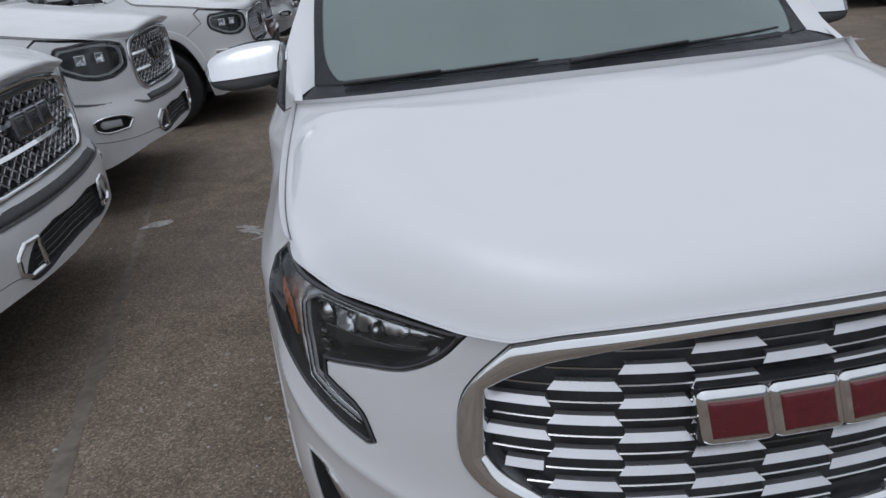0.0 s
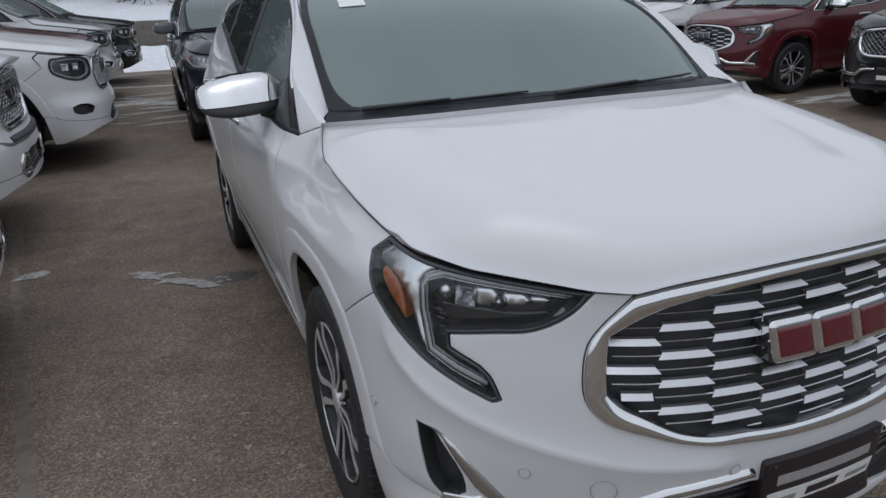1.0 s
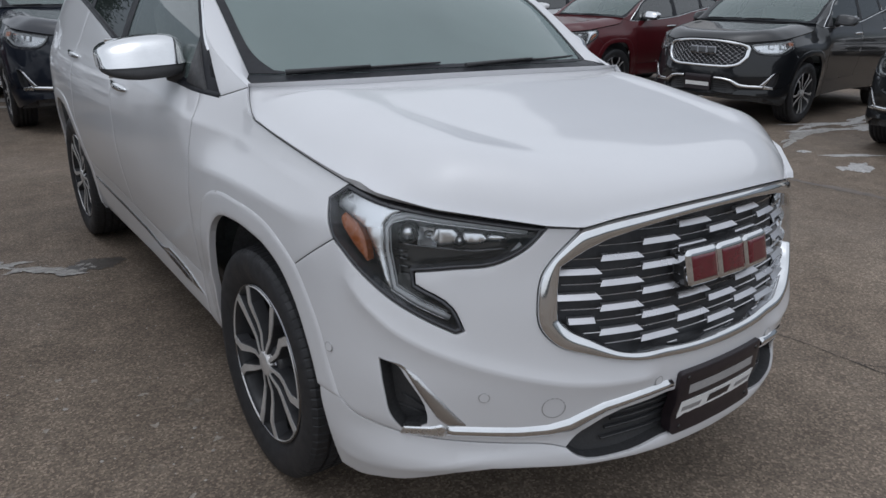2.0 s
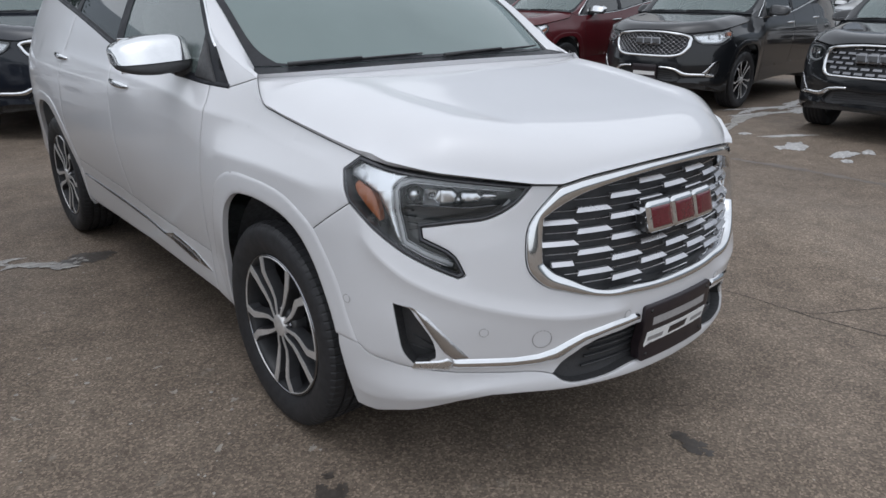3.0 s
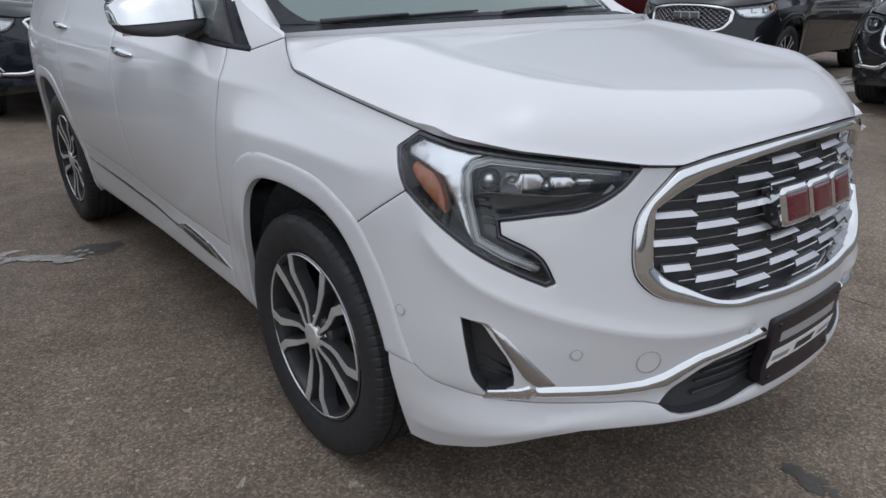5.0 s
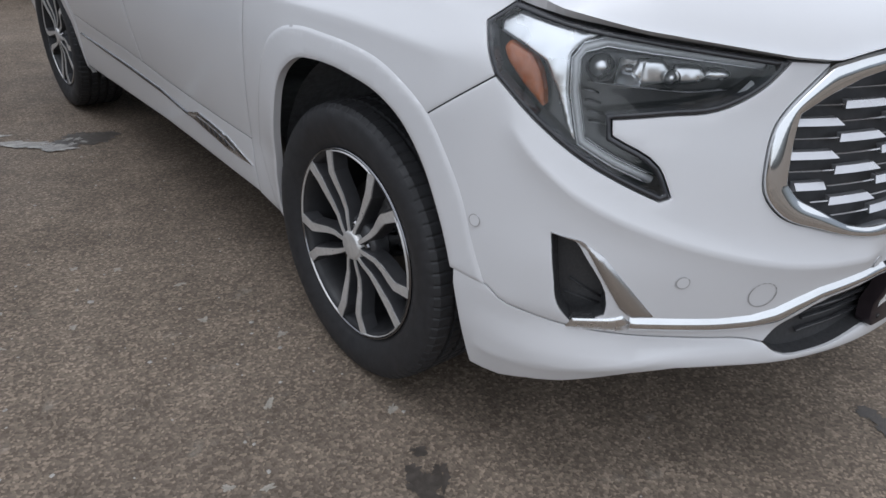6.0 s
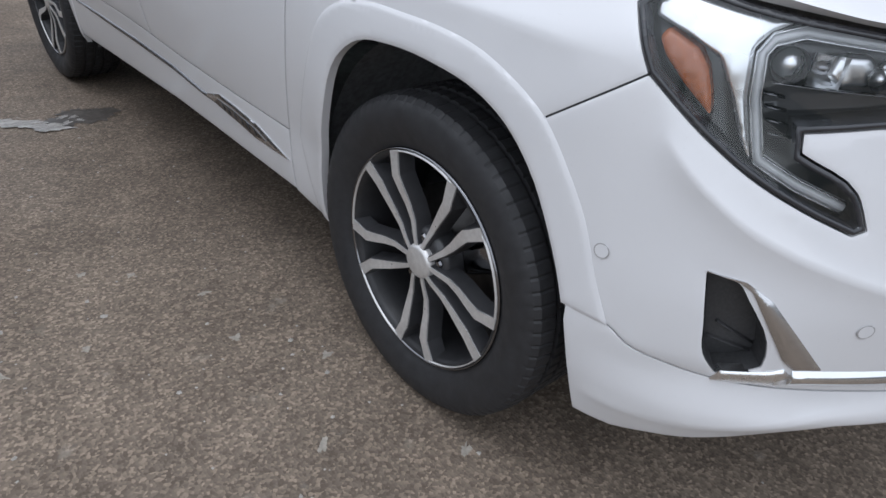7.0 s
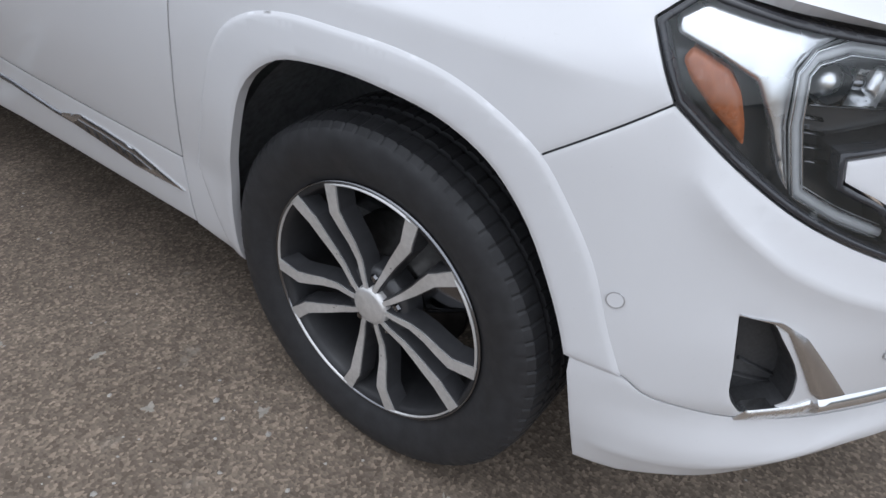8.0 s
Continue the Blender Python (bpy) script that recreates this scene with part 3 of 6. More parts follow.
def spoke_mesh(rr, W, sign, face):
    """One arm of a twin spoke, kinked past its middle; face: the thin machined plate on it, else the grey arm."""
    k = rr / 0.243
    rad = np.array([0.036, 0.055, 0.090, 0.125, 0.160, 0.188, 0.206, 0.240]) * k
    ang = np.radians([21.5, 19.0, 16.2, 13.8, 11.6, 10.6, 12.0, 13.8]) * sign
    wid = np.array([0.009, 0.010, 0.013, 0.017, 0.021, 0.024, 0.024, 0.027]) * k
    xf = -(W / 2) + np.array([0.020, 0.021, 0.026, 0.024, 0.019, 0.016, 0.016, 0.017])
    bm = bmesh.new()
    rows = []
    pad, depth = (0.0, 0.0030) if face else (0.006, 0.036)
    for r, a, w, x in zip(rad, ang, wid, xf):
        w = w + 2 * pad
        x = x - (0.0032 if face else 0.0)
        c = np.array([r * math.sin(a), r * math.cos(a)])
        t = np.array([math.cos(a), -math.sin(a)])
        q0, q1 = c - t * w / 2, c + t * w / 2
        i0, i1 = c - t * (w / 2 - (0.0 if face else 0.004)), c + t * (w / 2 - (0.0 if face else 0.004))
        rows.append([bm.verts.new((x + depth, *q0)), bm.verts.new((x, *i0)), bm.verts.new((x, *i1)), bm.verts.new((x + depth, *q1))])
    for a, b in zip(rows, rows[1:]):
        for i in range(3):
            bm.faces.new((a[i], a[i + 1], b[i + 1], b[i]))
        bm.faces.new((a[3], a[0], b[0], b[3]))
    bm.faces.new(rows[0])
    bm.faces.new(rows[-1][::-1])
    bmesh.ops.recalc_face_normals(bm, faces=bm.faces[:])
    return mesh_of("spoke", bm, MACHINED if face else GUNMETAL, False)


def arc_mesh(r0, r1, x, a0, a1, thick=0.004, seg=14, mat=None):
    bm = bmesh.new()
    rows = []
    for t in np.linspace(a0, a1, seg):
        sn, cs = math.sin(t), math.cos(t)
        rows.append([bm.verts.new((xx, r * sn, r * cs)) for xx, r in ((x + thick, r0), (x, r0 + 0.0015), (x - 0.0006, r1 - 0.0015), (x + thick, r1))])
    for a, b in zip(rows, rows[1:]):
        for i in range(3):
            bm.faces.new((a[i], a[i + 1], b[i + 1], b[i])).smooth = True
    bmesh.ops.recalc_face_normals(bm, faces=bm.faces[:])
    return mesh_of("rim_lip", bm, mat or MACHINED)


def wheel(parent, m, R=0.355, W=0.232, rr=0.243, fine=True, dark=False):
    """A wheel with its tyre: axle along x, the outer face towards -x."""
    key = (R, W, rr, fine)
    h = W / 2
    barrel = cached(("barrel", key), lambda: mesh_of("wheel", lathe([(-h + 0.018, rr + 0.001), (-h + 0.016, rr - 0.008), (-h + 0.032, rr - 0.014), (-h + 0.07, rr - 0.026), (h - 0.03, rr - 0.03), (h - 0.02, rr)], 96 if fine else 32), BARREL))
    w = part("wheel", barrel, BARREL, parent)
    w.matrix_local = m
    part("tyre", cached(("tyre", key), lambda: tyre_mesh(R, W, rr, fine)), RUBBER, w, "black rubber tyre")
    full = 2 * math.pi
    part("rim_lip", cached(("lip", key), lambda: arc_mesh(rr - 0.002, rr + 0.003, -h + 0.014, 0, full, 0.006, 97 if fine else 33, DARK_CHROME)), DARK_CHROME, w, "dark machined rim edge")
    for i in range(5):
        turn = pose(0, 0, 0, -72 * i - 36)
        for sg in (1, -1):
            arm = part("spoke", cached(("arm", key, sg), lambda: spoke_mesh(rr, W, sg, False)), GUNMETAL, w)
            arm.matrix_local = turn
            if fine:
                part("spoke_face", cached(("face", key, sg), lambda: spoke_mesh(rr, W, sg, True)), MACHINED, arm, "machined bright spoke face")
            elif not dark:
                arm.data = cached(("bright", key, sg), lambda: spoke_mesh(rr, W, sg, True))
        if fine:
            lip = part("rim_lip", cached(("arc", key), lambda: arc_mesh(rr - 0.008, rr - 0.003, -h + 0.0125, radians(14), radians(58), 0.012)), MACHINED, w)
            lip.matrix_local = turn
            nut = part("lug_nut", cached(("nut", key), lambda: mesh_of("lug_nut", lathe([(-h + 0.024, 0.0), (-h + 0.025, 0.007), (-h + 0.030, 0.0095), (-h + 0.05, 0.0095)], 6), DARK_CHROME, False)), DARK_CHROME, w)
            nut.matrix_local = turn @ Matrix.Translation((0, 0.056 * math.sin(radians(36)), 0.056 * math.cos(radians(36))))
            pocket = part("lug_pocket", cached(("pocket", key), lambda: mesh_of("lug_pocket", lathe([(-h + 0.034, 0.0), (-h + 0.034, 0.014), (-h + 0.027, 0.017), (-h + 0.05, 0.018)], 14), GUNMETAL)), GUNMETAL, w)
            pocket.matrix_local = nut.matrix_local
    part("hub_cap", cached(("cap", key), lambda: mesh_of("hub_cap", lathe([(-h + 0.0122, 0.0), (-h + 0.0125, 0.030), (-h + 0.0150, 0.0365), (-h + 0.024, 0.040), (-h + 0.06, 0.042)], 40), MACHINED)), MACHINED, w, "brushed round hub cap")
    if fine:
        part("hub", cached(("hub", key), lambda: mesh_of("hub", lathe([(-h + 0.03, 0.036), (-h + 0.034, 0.068), (-h + 0.045, 0.074), (-h + 0.08, 0.075)], 40), GUNMETAL)), GUNMETAL, w)
        part("brake_disc", cached(("disc", key), lambda: mesh_of("brake_disc", lathe([(-0.020, 0.0), (-0.022, 0.075), (-0.004, 0.082), (-0.003, 0.148), (0.02, 0.148), (0.021, 0.08)], 60), STEEL)), STEEL, w, "worn steel brake disc")
        cal = part("brake_caliper", cached(("cal", key), lambda: mesh_of("brake_caliper", block((0.07, 0.15, 0.075), (0.0, 0.13, 0.02), 0.018, 3), DARK_CHROME)), DARK_CHROME, w)
        cal.matrix_local = pose(0, 0, 0, 150)
    return w


# ---- the compact SUV that the camera goes round; other cars take over its outlines, stretched ----
PLAN = [(0, -.955), (.20, -.942), (.38, -.895), (.52, -.825), (.64, -.745), (.735, -.665), (.80, -.58), (.843, -.46), (.866, -.32),
        (.882, -.15), (.893, .1), (.90, .5), (.905, 1.2), (.905, 2.0), (.90, 2.6), (.885, 2.95), (.85, 3.25), (.77, 3.48), (.6, 3.6), (.3, 3.66), (0, 3.68)]
NOSE = [(.16, -.13), (.20, -.08), (.24, -.045), (.28, -.026), (.32, -.012), (.365, .002), (.40, -.008), (.43, -.012), (.47, -.003), (.55, 0), (.65, -.010), (.75, -.022), (.85, -.040), (.93, -.052), (.98, -.075), (1.03, -.12)]
FENDER = [(.20, -.05), (.26, -.032), (.36, -.012), (.45, 0), (.60, 0), (.78, 0), (.90, -.010), (.96, -.042), (1.0, -.068), (1.08, -.095), (1.156, -.125), (1.22, -.17)]
DOOR = [(.18, -.14), (.24, -.10), (.30, -.075), (.38, -.062), (.43, -.056), (.47, -.052), (.56, -.034), (.70, -.010), (.82, 0), (.92, 0), (1.0, -.004),
        (1.06, -.022), (1.11, -.046), (1.2, -.078), (1.3, -.120), (1.4, -.168), (1.5, -.218), (1.56, -.250), (1.60, -.272), (1.64, -.32)]
TAIL = [(.22, -.10), (.30, -.05), (.45, 0), (.60, 0), (.9, -.01), (1.1, -.045), (1.25, -.10), (1.4, -.18), (1.6, -.30)]
ARCH = [(-.432, .25), (-.414, .36), (-.390, .484), (-.345, .600), (-.290, .695), (-.235, .750), (-.170, .783), (-.07, .802), (.05, .806), (.15, .790), (.225, .738), (.289, .62), (.342, .485), (.375, .36), (.388, .26)]
ARCH_B = [(2.30, .26), (2.315, .40), (2.36, .56), (2.44, .70), (2.55, .785), (2.70, .81), (2.83, .80), (2.96, .74), (3.06, .62), (3.13, .46), (3.16, .28)]
LAMP_TOP = [(1.063, .998), (.954, .980), (.787, .964), (.535, .938)]
LAMP_LOW = [(.535, .938), (.583, .892), (.655, .856), (.742, .845), (.838, .833), (.834, .807), (.744, .760), (.716, .709), (.736, .702), (.815, .733), (.900, .773), (.972, .817), (1.059, .879)]
LAMP_BACK = [(1.059, .879), (1.085, .922), (1.109, .961), (1.063, .998)]
ARCH_OUT = [(-.475, .478), (-.440, .556), (-.405, .645), (-.359, .719), (-.306, .783), (-.240, .823), (-.169, .850), (-.076, .864), (.024, .867), (.135, .865), (.207, .850), (.265, .818), (.309, .766), (.362, .668), (.428, .546), (.460, .482)]
ARCH_B_OUT = [(2.255, .462), (2.275, .60), (2.345, .735), (2.45, .825), (2.68, .868), (2.86, .855), (3.02, .79), (3.12, .66), (3.19, .48), (3.22, .29)]
GRILLE = [(.458, .935), (.490, .905), (.524, .869), (.546, .835), (.555, .778), (.547, .718), (.507, .676), (.426, .650), (.350, .631), (.205, .613), (.127, .608)]
GRILLE_TOP = [(.458, .935), (.385, .949), (.282, .960), (.150, .968)]
GRILLE_IN = [(.390, .909), (.461, .878), (.503, .853), (.507, .800), (.506, .738), (.487, .716), (.426, .685), (.352, .651), (.205, .637), (.127, .632)]
GRILLE_IN_TOP = [(.390, .909), (.282, .931), (.150, .944)]
LOW_LINE = [(1.113, .487), (1.031, .478), (1.000, .458), (.930, .445), (.856, .434), (.747, .425), (.600, .420), (.500, .414), (.463, .405)]
INTAKE_TOP = [(.463, .405), (.425, .446), (.376, .480), (.194, .512)]
INTAKE_BOT = [(.463, .405), (.432, .382), (.328, .370), (.194, .385)]
FOG = [(.913, .624), (.868, .615), (.850, .592), (.797, .495), (.797, .472), (.818, .460), (.858, .448), (.884, .483), (.897, .540)]
HOOD_SIDE = [(1.063, .998), (1.20, 1.020), (1.351, 1.041), (1.50, 1.062), (1.591, 1.080), (1.635, 1.112), (1.665, 1.150)]
BELT = [(.275, 1.115), (.90, 1.143), (1.38, 1.185), (1.75, 1.245), (2.13, 1.305), (2.66, 1.378)]
DLO_TOP = [(2.68, 1.42), (2.62, 1.455), (2.40, 1.497), (1.868, 1.545), (1.281, 1.560), (.94, 1.522), (.645, 1.415), (.392, 1.235)]
PANES = {"front": [(.47, 1.14), (.50, 1.275), (.645, 1.385), (.94, 1.497), (1.27, 1.535), (1.335, 1.535), (1.33, 1.195), (.9, 1.160)],
         "rear": [(1.42, 1.207), (1.425, 1.533), (1.868, 1.520), (2.085, 1.503), (2.10, 1.315), (1.75, 1.262)],
         "quarter": [(2.17, 1.327), (2.16, 1.497), (2.40, 1.470), (2.60, 1.433), (2.62, 1.388)]}
ROOF_EDGE = [(1.06, 1.567), (1.30, 1.592), (1.87, 1.600), (2.40, 1.580), (2.75, 1.545), (3.05, 1.490)]
S0 = 1.51
# creases: the shoulder from the lamp along the doors, and the flare over the front arch
SHOULDER = spline((1.0, 1.37, 1.72, 2.1, 2.58, 3.6, 4.4), (.962, .988, 1.017, 1.057, 1.079, 1.105, 1.12))
LIP = spline((.2, .5, .645, .749, .853, .935, 1.0, 1.08), (.395, .392, .384, .358, .336, .324, .316, .312))
FLARE = spline((1.0, 1.13, 1.29, 1.48, 1.71, 1.9), (.875, .888, .903, .914, .908, .89))
DOOR_FRONT = [(1.885, 1.118), (1.872, 1.06), (1.886, .955), (1.912, .840), (1.944, .716), (1.986, .590), (2.024, .478)]
DOOR_LOW = [(2.024, .478), (2.293, .485), (2.677, .502), (2.95, .522), (3.40, .535), (3.74, .545)]


def fair(pts, n=4, corner=38.0, closed=False):
    """Points along a smooth line through the given ones; bends sharper than `corner` degrees stay corners."""
    P = np.array(pts, float)
    N = len(P)
    ext = (lambda i: P[i % N]) if closed else (lambda i: P[min(max(i, 0), N - 1)])

    def sharp(i):
        if not closed and (i <= 0 or i >= N - 1):
            return True
        a, b = ext(i) - ext(i - 1), ext(i + 1) - ext(i)
        c = (a @ b) / (np.linalg.norm(a) * np.linalg.norm(b) + 1e-12)
        return c < math.cos(radians(corner))
    out = []
    for i in range(N if closed else N - 1):
        b, c = ext(i), ext(i + 1)
        a = 2 * b - c if sharp(i) else ext(i - 1)
        d = 2 * c - b if sharp(i + 1) else ext(i + 2)
        la, lb, lc = np.linalg.norm(b - a) + 1e-9, np.linalg.norm(c - b) + 1e-9, np.linalg.norm(d - c) + 1e-9
        m0 = ((b - a) / la * lb + (c - b) / lb * la) / (la + lb) * lb
        m1 = ((c - b) / lb * lc + (d - c) / lc * lb) / (lb + lc) * lb
        k = max(1, min(n, int(lb / 0.008)))
        for t in np.linspace(0, 1, k, endpoint=False):
            out.append(tuple((2 * t**3 - 3 * t**2 + 1) * b + (t**3 - 2 * t**2 + t) * m0 + (3 * t**2 - 2 * t**3) * c + (t**3 - t**2) * m1))
    if not closed:
        out.append(tuple(P[-1]))
    return out


LAMP_TOP, LAMP_LOW, LAMP_BACK = fair(LAMP_TOP), fair(LAMP_LOW), fair(LAMP_BACK)
ARCH, ARCH_B, ARCH_OUT, ARCH_B_OUT = fair(ARCH), fair(ARCH_B), fair(ARCH_OUT), fair(ARCH_B_OUT)
GRILLE, GRILLE_TOP = fair(GRILLE + [(0, .604)])[:-1], fair(GRILLE_TOP + [(0, .970)])[:-1]
GRILLE_IN, GRILLE_IN_TOP = fair(GRILLE_IN + [(0, .630)], corner=24)[:-1], fair(GRILLE_IN_TOP + [(0, .948)])[:-1]
LOW_LINE, INTAKE_TOP, INTAKE_BOT, HOOD_SIDE = fair(LOW_LINE), fair(INTAKE_TOP), fair(INTAKE_BOT), fair(HOOD_SIDE)
DOOR_FRONT, DOOR_LOW = fair(DOOR_FRONT), fair(DOOR_LOW)
FOG, BELT, DLO_TOP = fair(FOG, closed=True, corner=50), fair(BELT), fair(DLO_TOP)
LAMP = LAMP_TOP[:-1] + LAMP_LOW[:-1] + LAMP_BACK[:-1]


def mirror_loop(half):
    """A closed outline across the car's middle, from its half that runs from the middle out and back to the middle."""
    return half + [(-s, z) for s, z in half[::-1]]


class Shape:
    """The outlines above, stretched to a car's own length, width and height."""

    def __init__(self, kx=1.0, ky=1.0, kz=1.0, plan=None, nose=None, fender=None):
        self.k = kx, ky, kz
        ref = Flank(PLAN, NOSE, FENDER, DOOR, TAIL, (0, 1, 2, 3, 4, 5))
        p = plan or [(x * kx, y * ky) for x, y in PLAN]
        prof = [[(z * kz, d) for z, d in q] for q in (nose or NOSE, fender or FENDER, DOOR, TAIL)]
        g = Flank(p, *prof, (0, 1, 2, 3, 4, 5))
        yb = [-.66, -.35, .12, .45, 2.9, 3.5]
        self.F = Flank(p, *prof, [g.at_y(y * ky) for y in yb])
        ys = np.r_[-.80, -.66, -.5, -.35, -.2, 0, np.linspace(.2, 3.4, 17)]
        self.a = np.r_[0, [ref.at_y(y) for y in ys], ref.length]
        self.b = np.r_[0, [g.at_y(y * ky) for y in ys], g.length]

    def q(self, pts):
        """Outline points (s, z) of the reference car on this one."""
        P = np.array(pts, float)
        return np.stack([np.sign(P[:, 0]) * np.interp(np.abs(P[:, 0]), self.a, self.b), P[:, 1] * self.k[2]], 1)

    def y(self, pts):
        """The same for side points (y, z)."""
        return self.q([(y + S0, z) for y, z in pts])

    def on(self, pts, off=0.0):
        P = self.q(pts)
        return self.F.point(P[:, 0], P[:, 1], off)

    def ony(self, pts, off=0.0):
        return self.on([(y + S0, z) for y, z in pts], off)

    def v(self, x, y, z):
        return np.array([x * self.k[0], y * self.k[1], z * self.k[2]])


def both(name, bm, mat, parent, label="", shade=None):
    """A part on the right flank and its mirror image on the left."""
    b2 = flipped(bm)
    return part(name, bm, mat, parent, label, shade), part(name, b2, mat, parent, label, shade)


def superball(a, b, c, n=2.6, seg=28):
    """A rounded box of half sizes a, b, c."""
    bm = bmesh.new()
    bmesh.ops.create_uvsphere(bm, u_segments=seg, v_segments=seg // 2, radius=1)
    for v in bm.verts:
        l = (abs(v.co.x) ** n + abs(v.co.y) ** n + abs(v.co.z) ** n) ** (1 / n)
        v.co = Vector((v.co.x / l * a, v.co.y / l * b, v.co.z / l * c))
    for f in bm.faces:
        f.smooth = True
    return bm


def dash(F, s0, s1, z, hgt, dep, slant, off):
    """One bright bar of a grille with slanting ends, faceted on its front."""
    bm = bmesh.new()
    rows = []
    for t in np.linspace(0, 1, 5 if s1 - s0 > 0.06 else 2):
        sec = []
        for dz, do, sl in ((-0.95 * hgt, -dep, -0.2), (-0.58 * hgt, -0.10 * dep, 0.9), (-0.46 * hgt, 0, 1.0), (0.46 * hgt, -0.46 * dep, 0.2), (0.50 * hgt, -dep, 0.2)):
            a, b = s0 - slant * sl, s1 + slant * sl
            sec.append(bm.verts.new(F.point(a + (b - a) * t, z + dz, off + do)))
        rows.append(sec)
    for a, b in zip(rows, rows[1:]):
        for i in range(4):
            bm.faces.new((a[i], b[i], b[i + 1], a[i + 1]))
    bm.faces.new(rows[0])
    bm.faces.new(rows[-1][::-1])
    bmesh.ops.recalc_face_normals(bm, faces=bm.faces[:])
    return bm


def line_points(line, lo, hi, step=0.016):
    """Points on and beside a crease, on one flank."""
    s = np.arange(lo, hi, step)
    return np.vstack([np.stack([s, line(s) + d], 1) for d in (-.010, 0, .010)])


def crease_points():
    """Points on and beside the crease that runs under the lamp and the grille, on both flanks."""
    s = np.arange(.24, 1.02, 0.010)
    z = np.interp(s, (.20, .37, .48, .575, .68, .795, .877, .95, 1.05), (.574, .577, .585, .602, .627, .664, .700, .748, .83))
    return np.vstack([np.stack([sd * s, z + d], 1) for sd in (1, -1) for d in (-.008, 0, .008)])


def rim_band(f, out, inn, n):
    """A rounded band between an outer and an inner outline."""
    def even(P):
        P = np.vstack([P, P[:1]])
        d = np.r_[0, np.cumsum(np.linalg.norm(np.diff(P, axis=0), axis=1))]
        t = np.linspace(0, d[-1], n, endpoint=False)
        return np.stack([np.interp(t, d, P[:, 0]), np.interp(t, d, P[:, 1])], 1)
    A = even(np.array(out))
    B = np.vstack([inn, inn[:1]])
    B = np.vstack([B[:-1] + (B[1:] - B[:-1]) * k / 12 for k in range(12)]).reshape(12, -1, 2).transpose(1, 0, 2).reshape(-1, 2)
    N = np.array([B[np.argmin(((B - p) ** 2).sum(1))] for p in A])
    for _ in range(2):
        N = (np.roll(N, 1, 0) + 2 * N + np.roll(N, -1, 0)) / 4
    bm = bmesh.new()
    rows = []
    for k, off in ((0.03, -.03), (0.03, .004), (.07, .0085), (.14, .0105), (.5, .0115), (.86, .0085), (.94, .0055), (1.0, -.002), (1.0, -.04)):
        P = A + (N - A) * k
        rows.append([bm.verts.new(p) for p in f(P[:, 0], P[:, 1], np.full(n, off))])
    for r0, r1 in zip(rows, rows[1:]):
        for i in range(n):
            bm.faces.new((r0[i], r0[(i + 1) % n], r1[(i + 1) % n], r1[i])).smooth = True
    bmesh.ops.recalc_face_normals(bm, faces=bm.faces[:])
    return bm


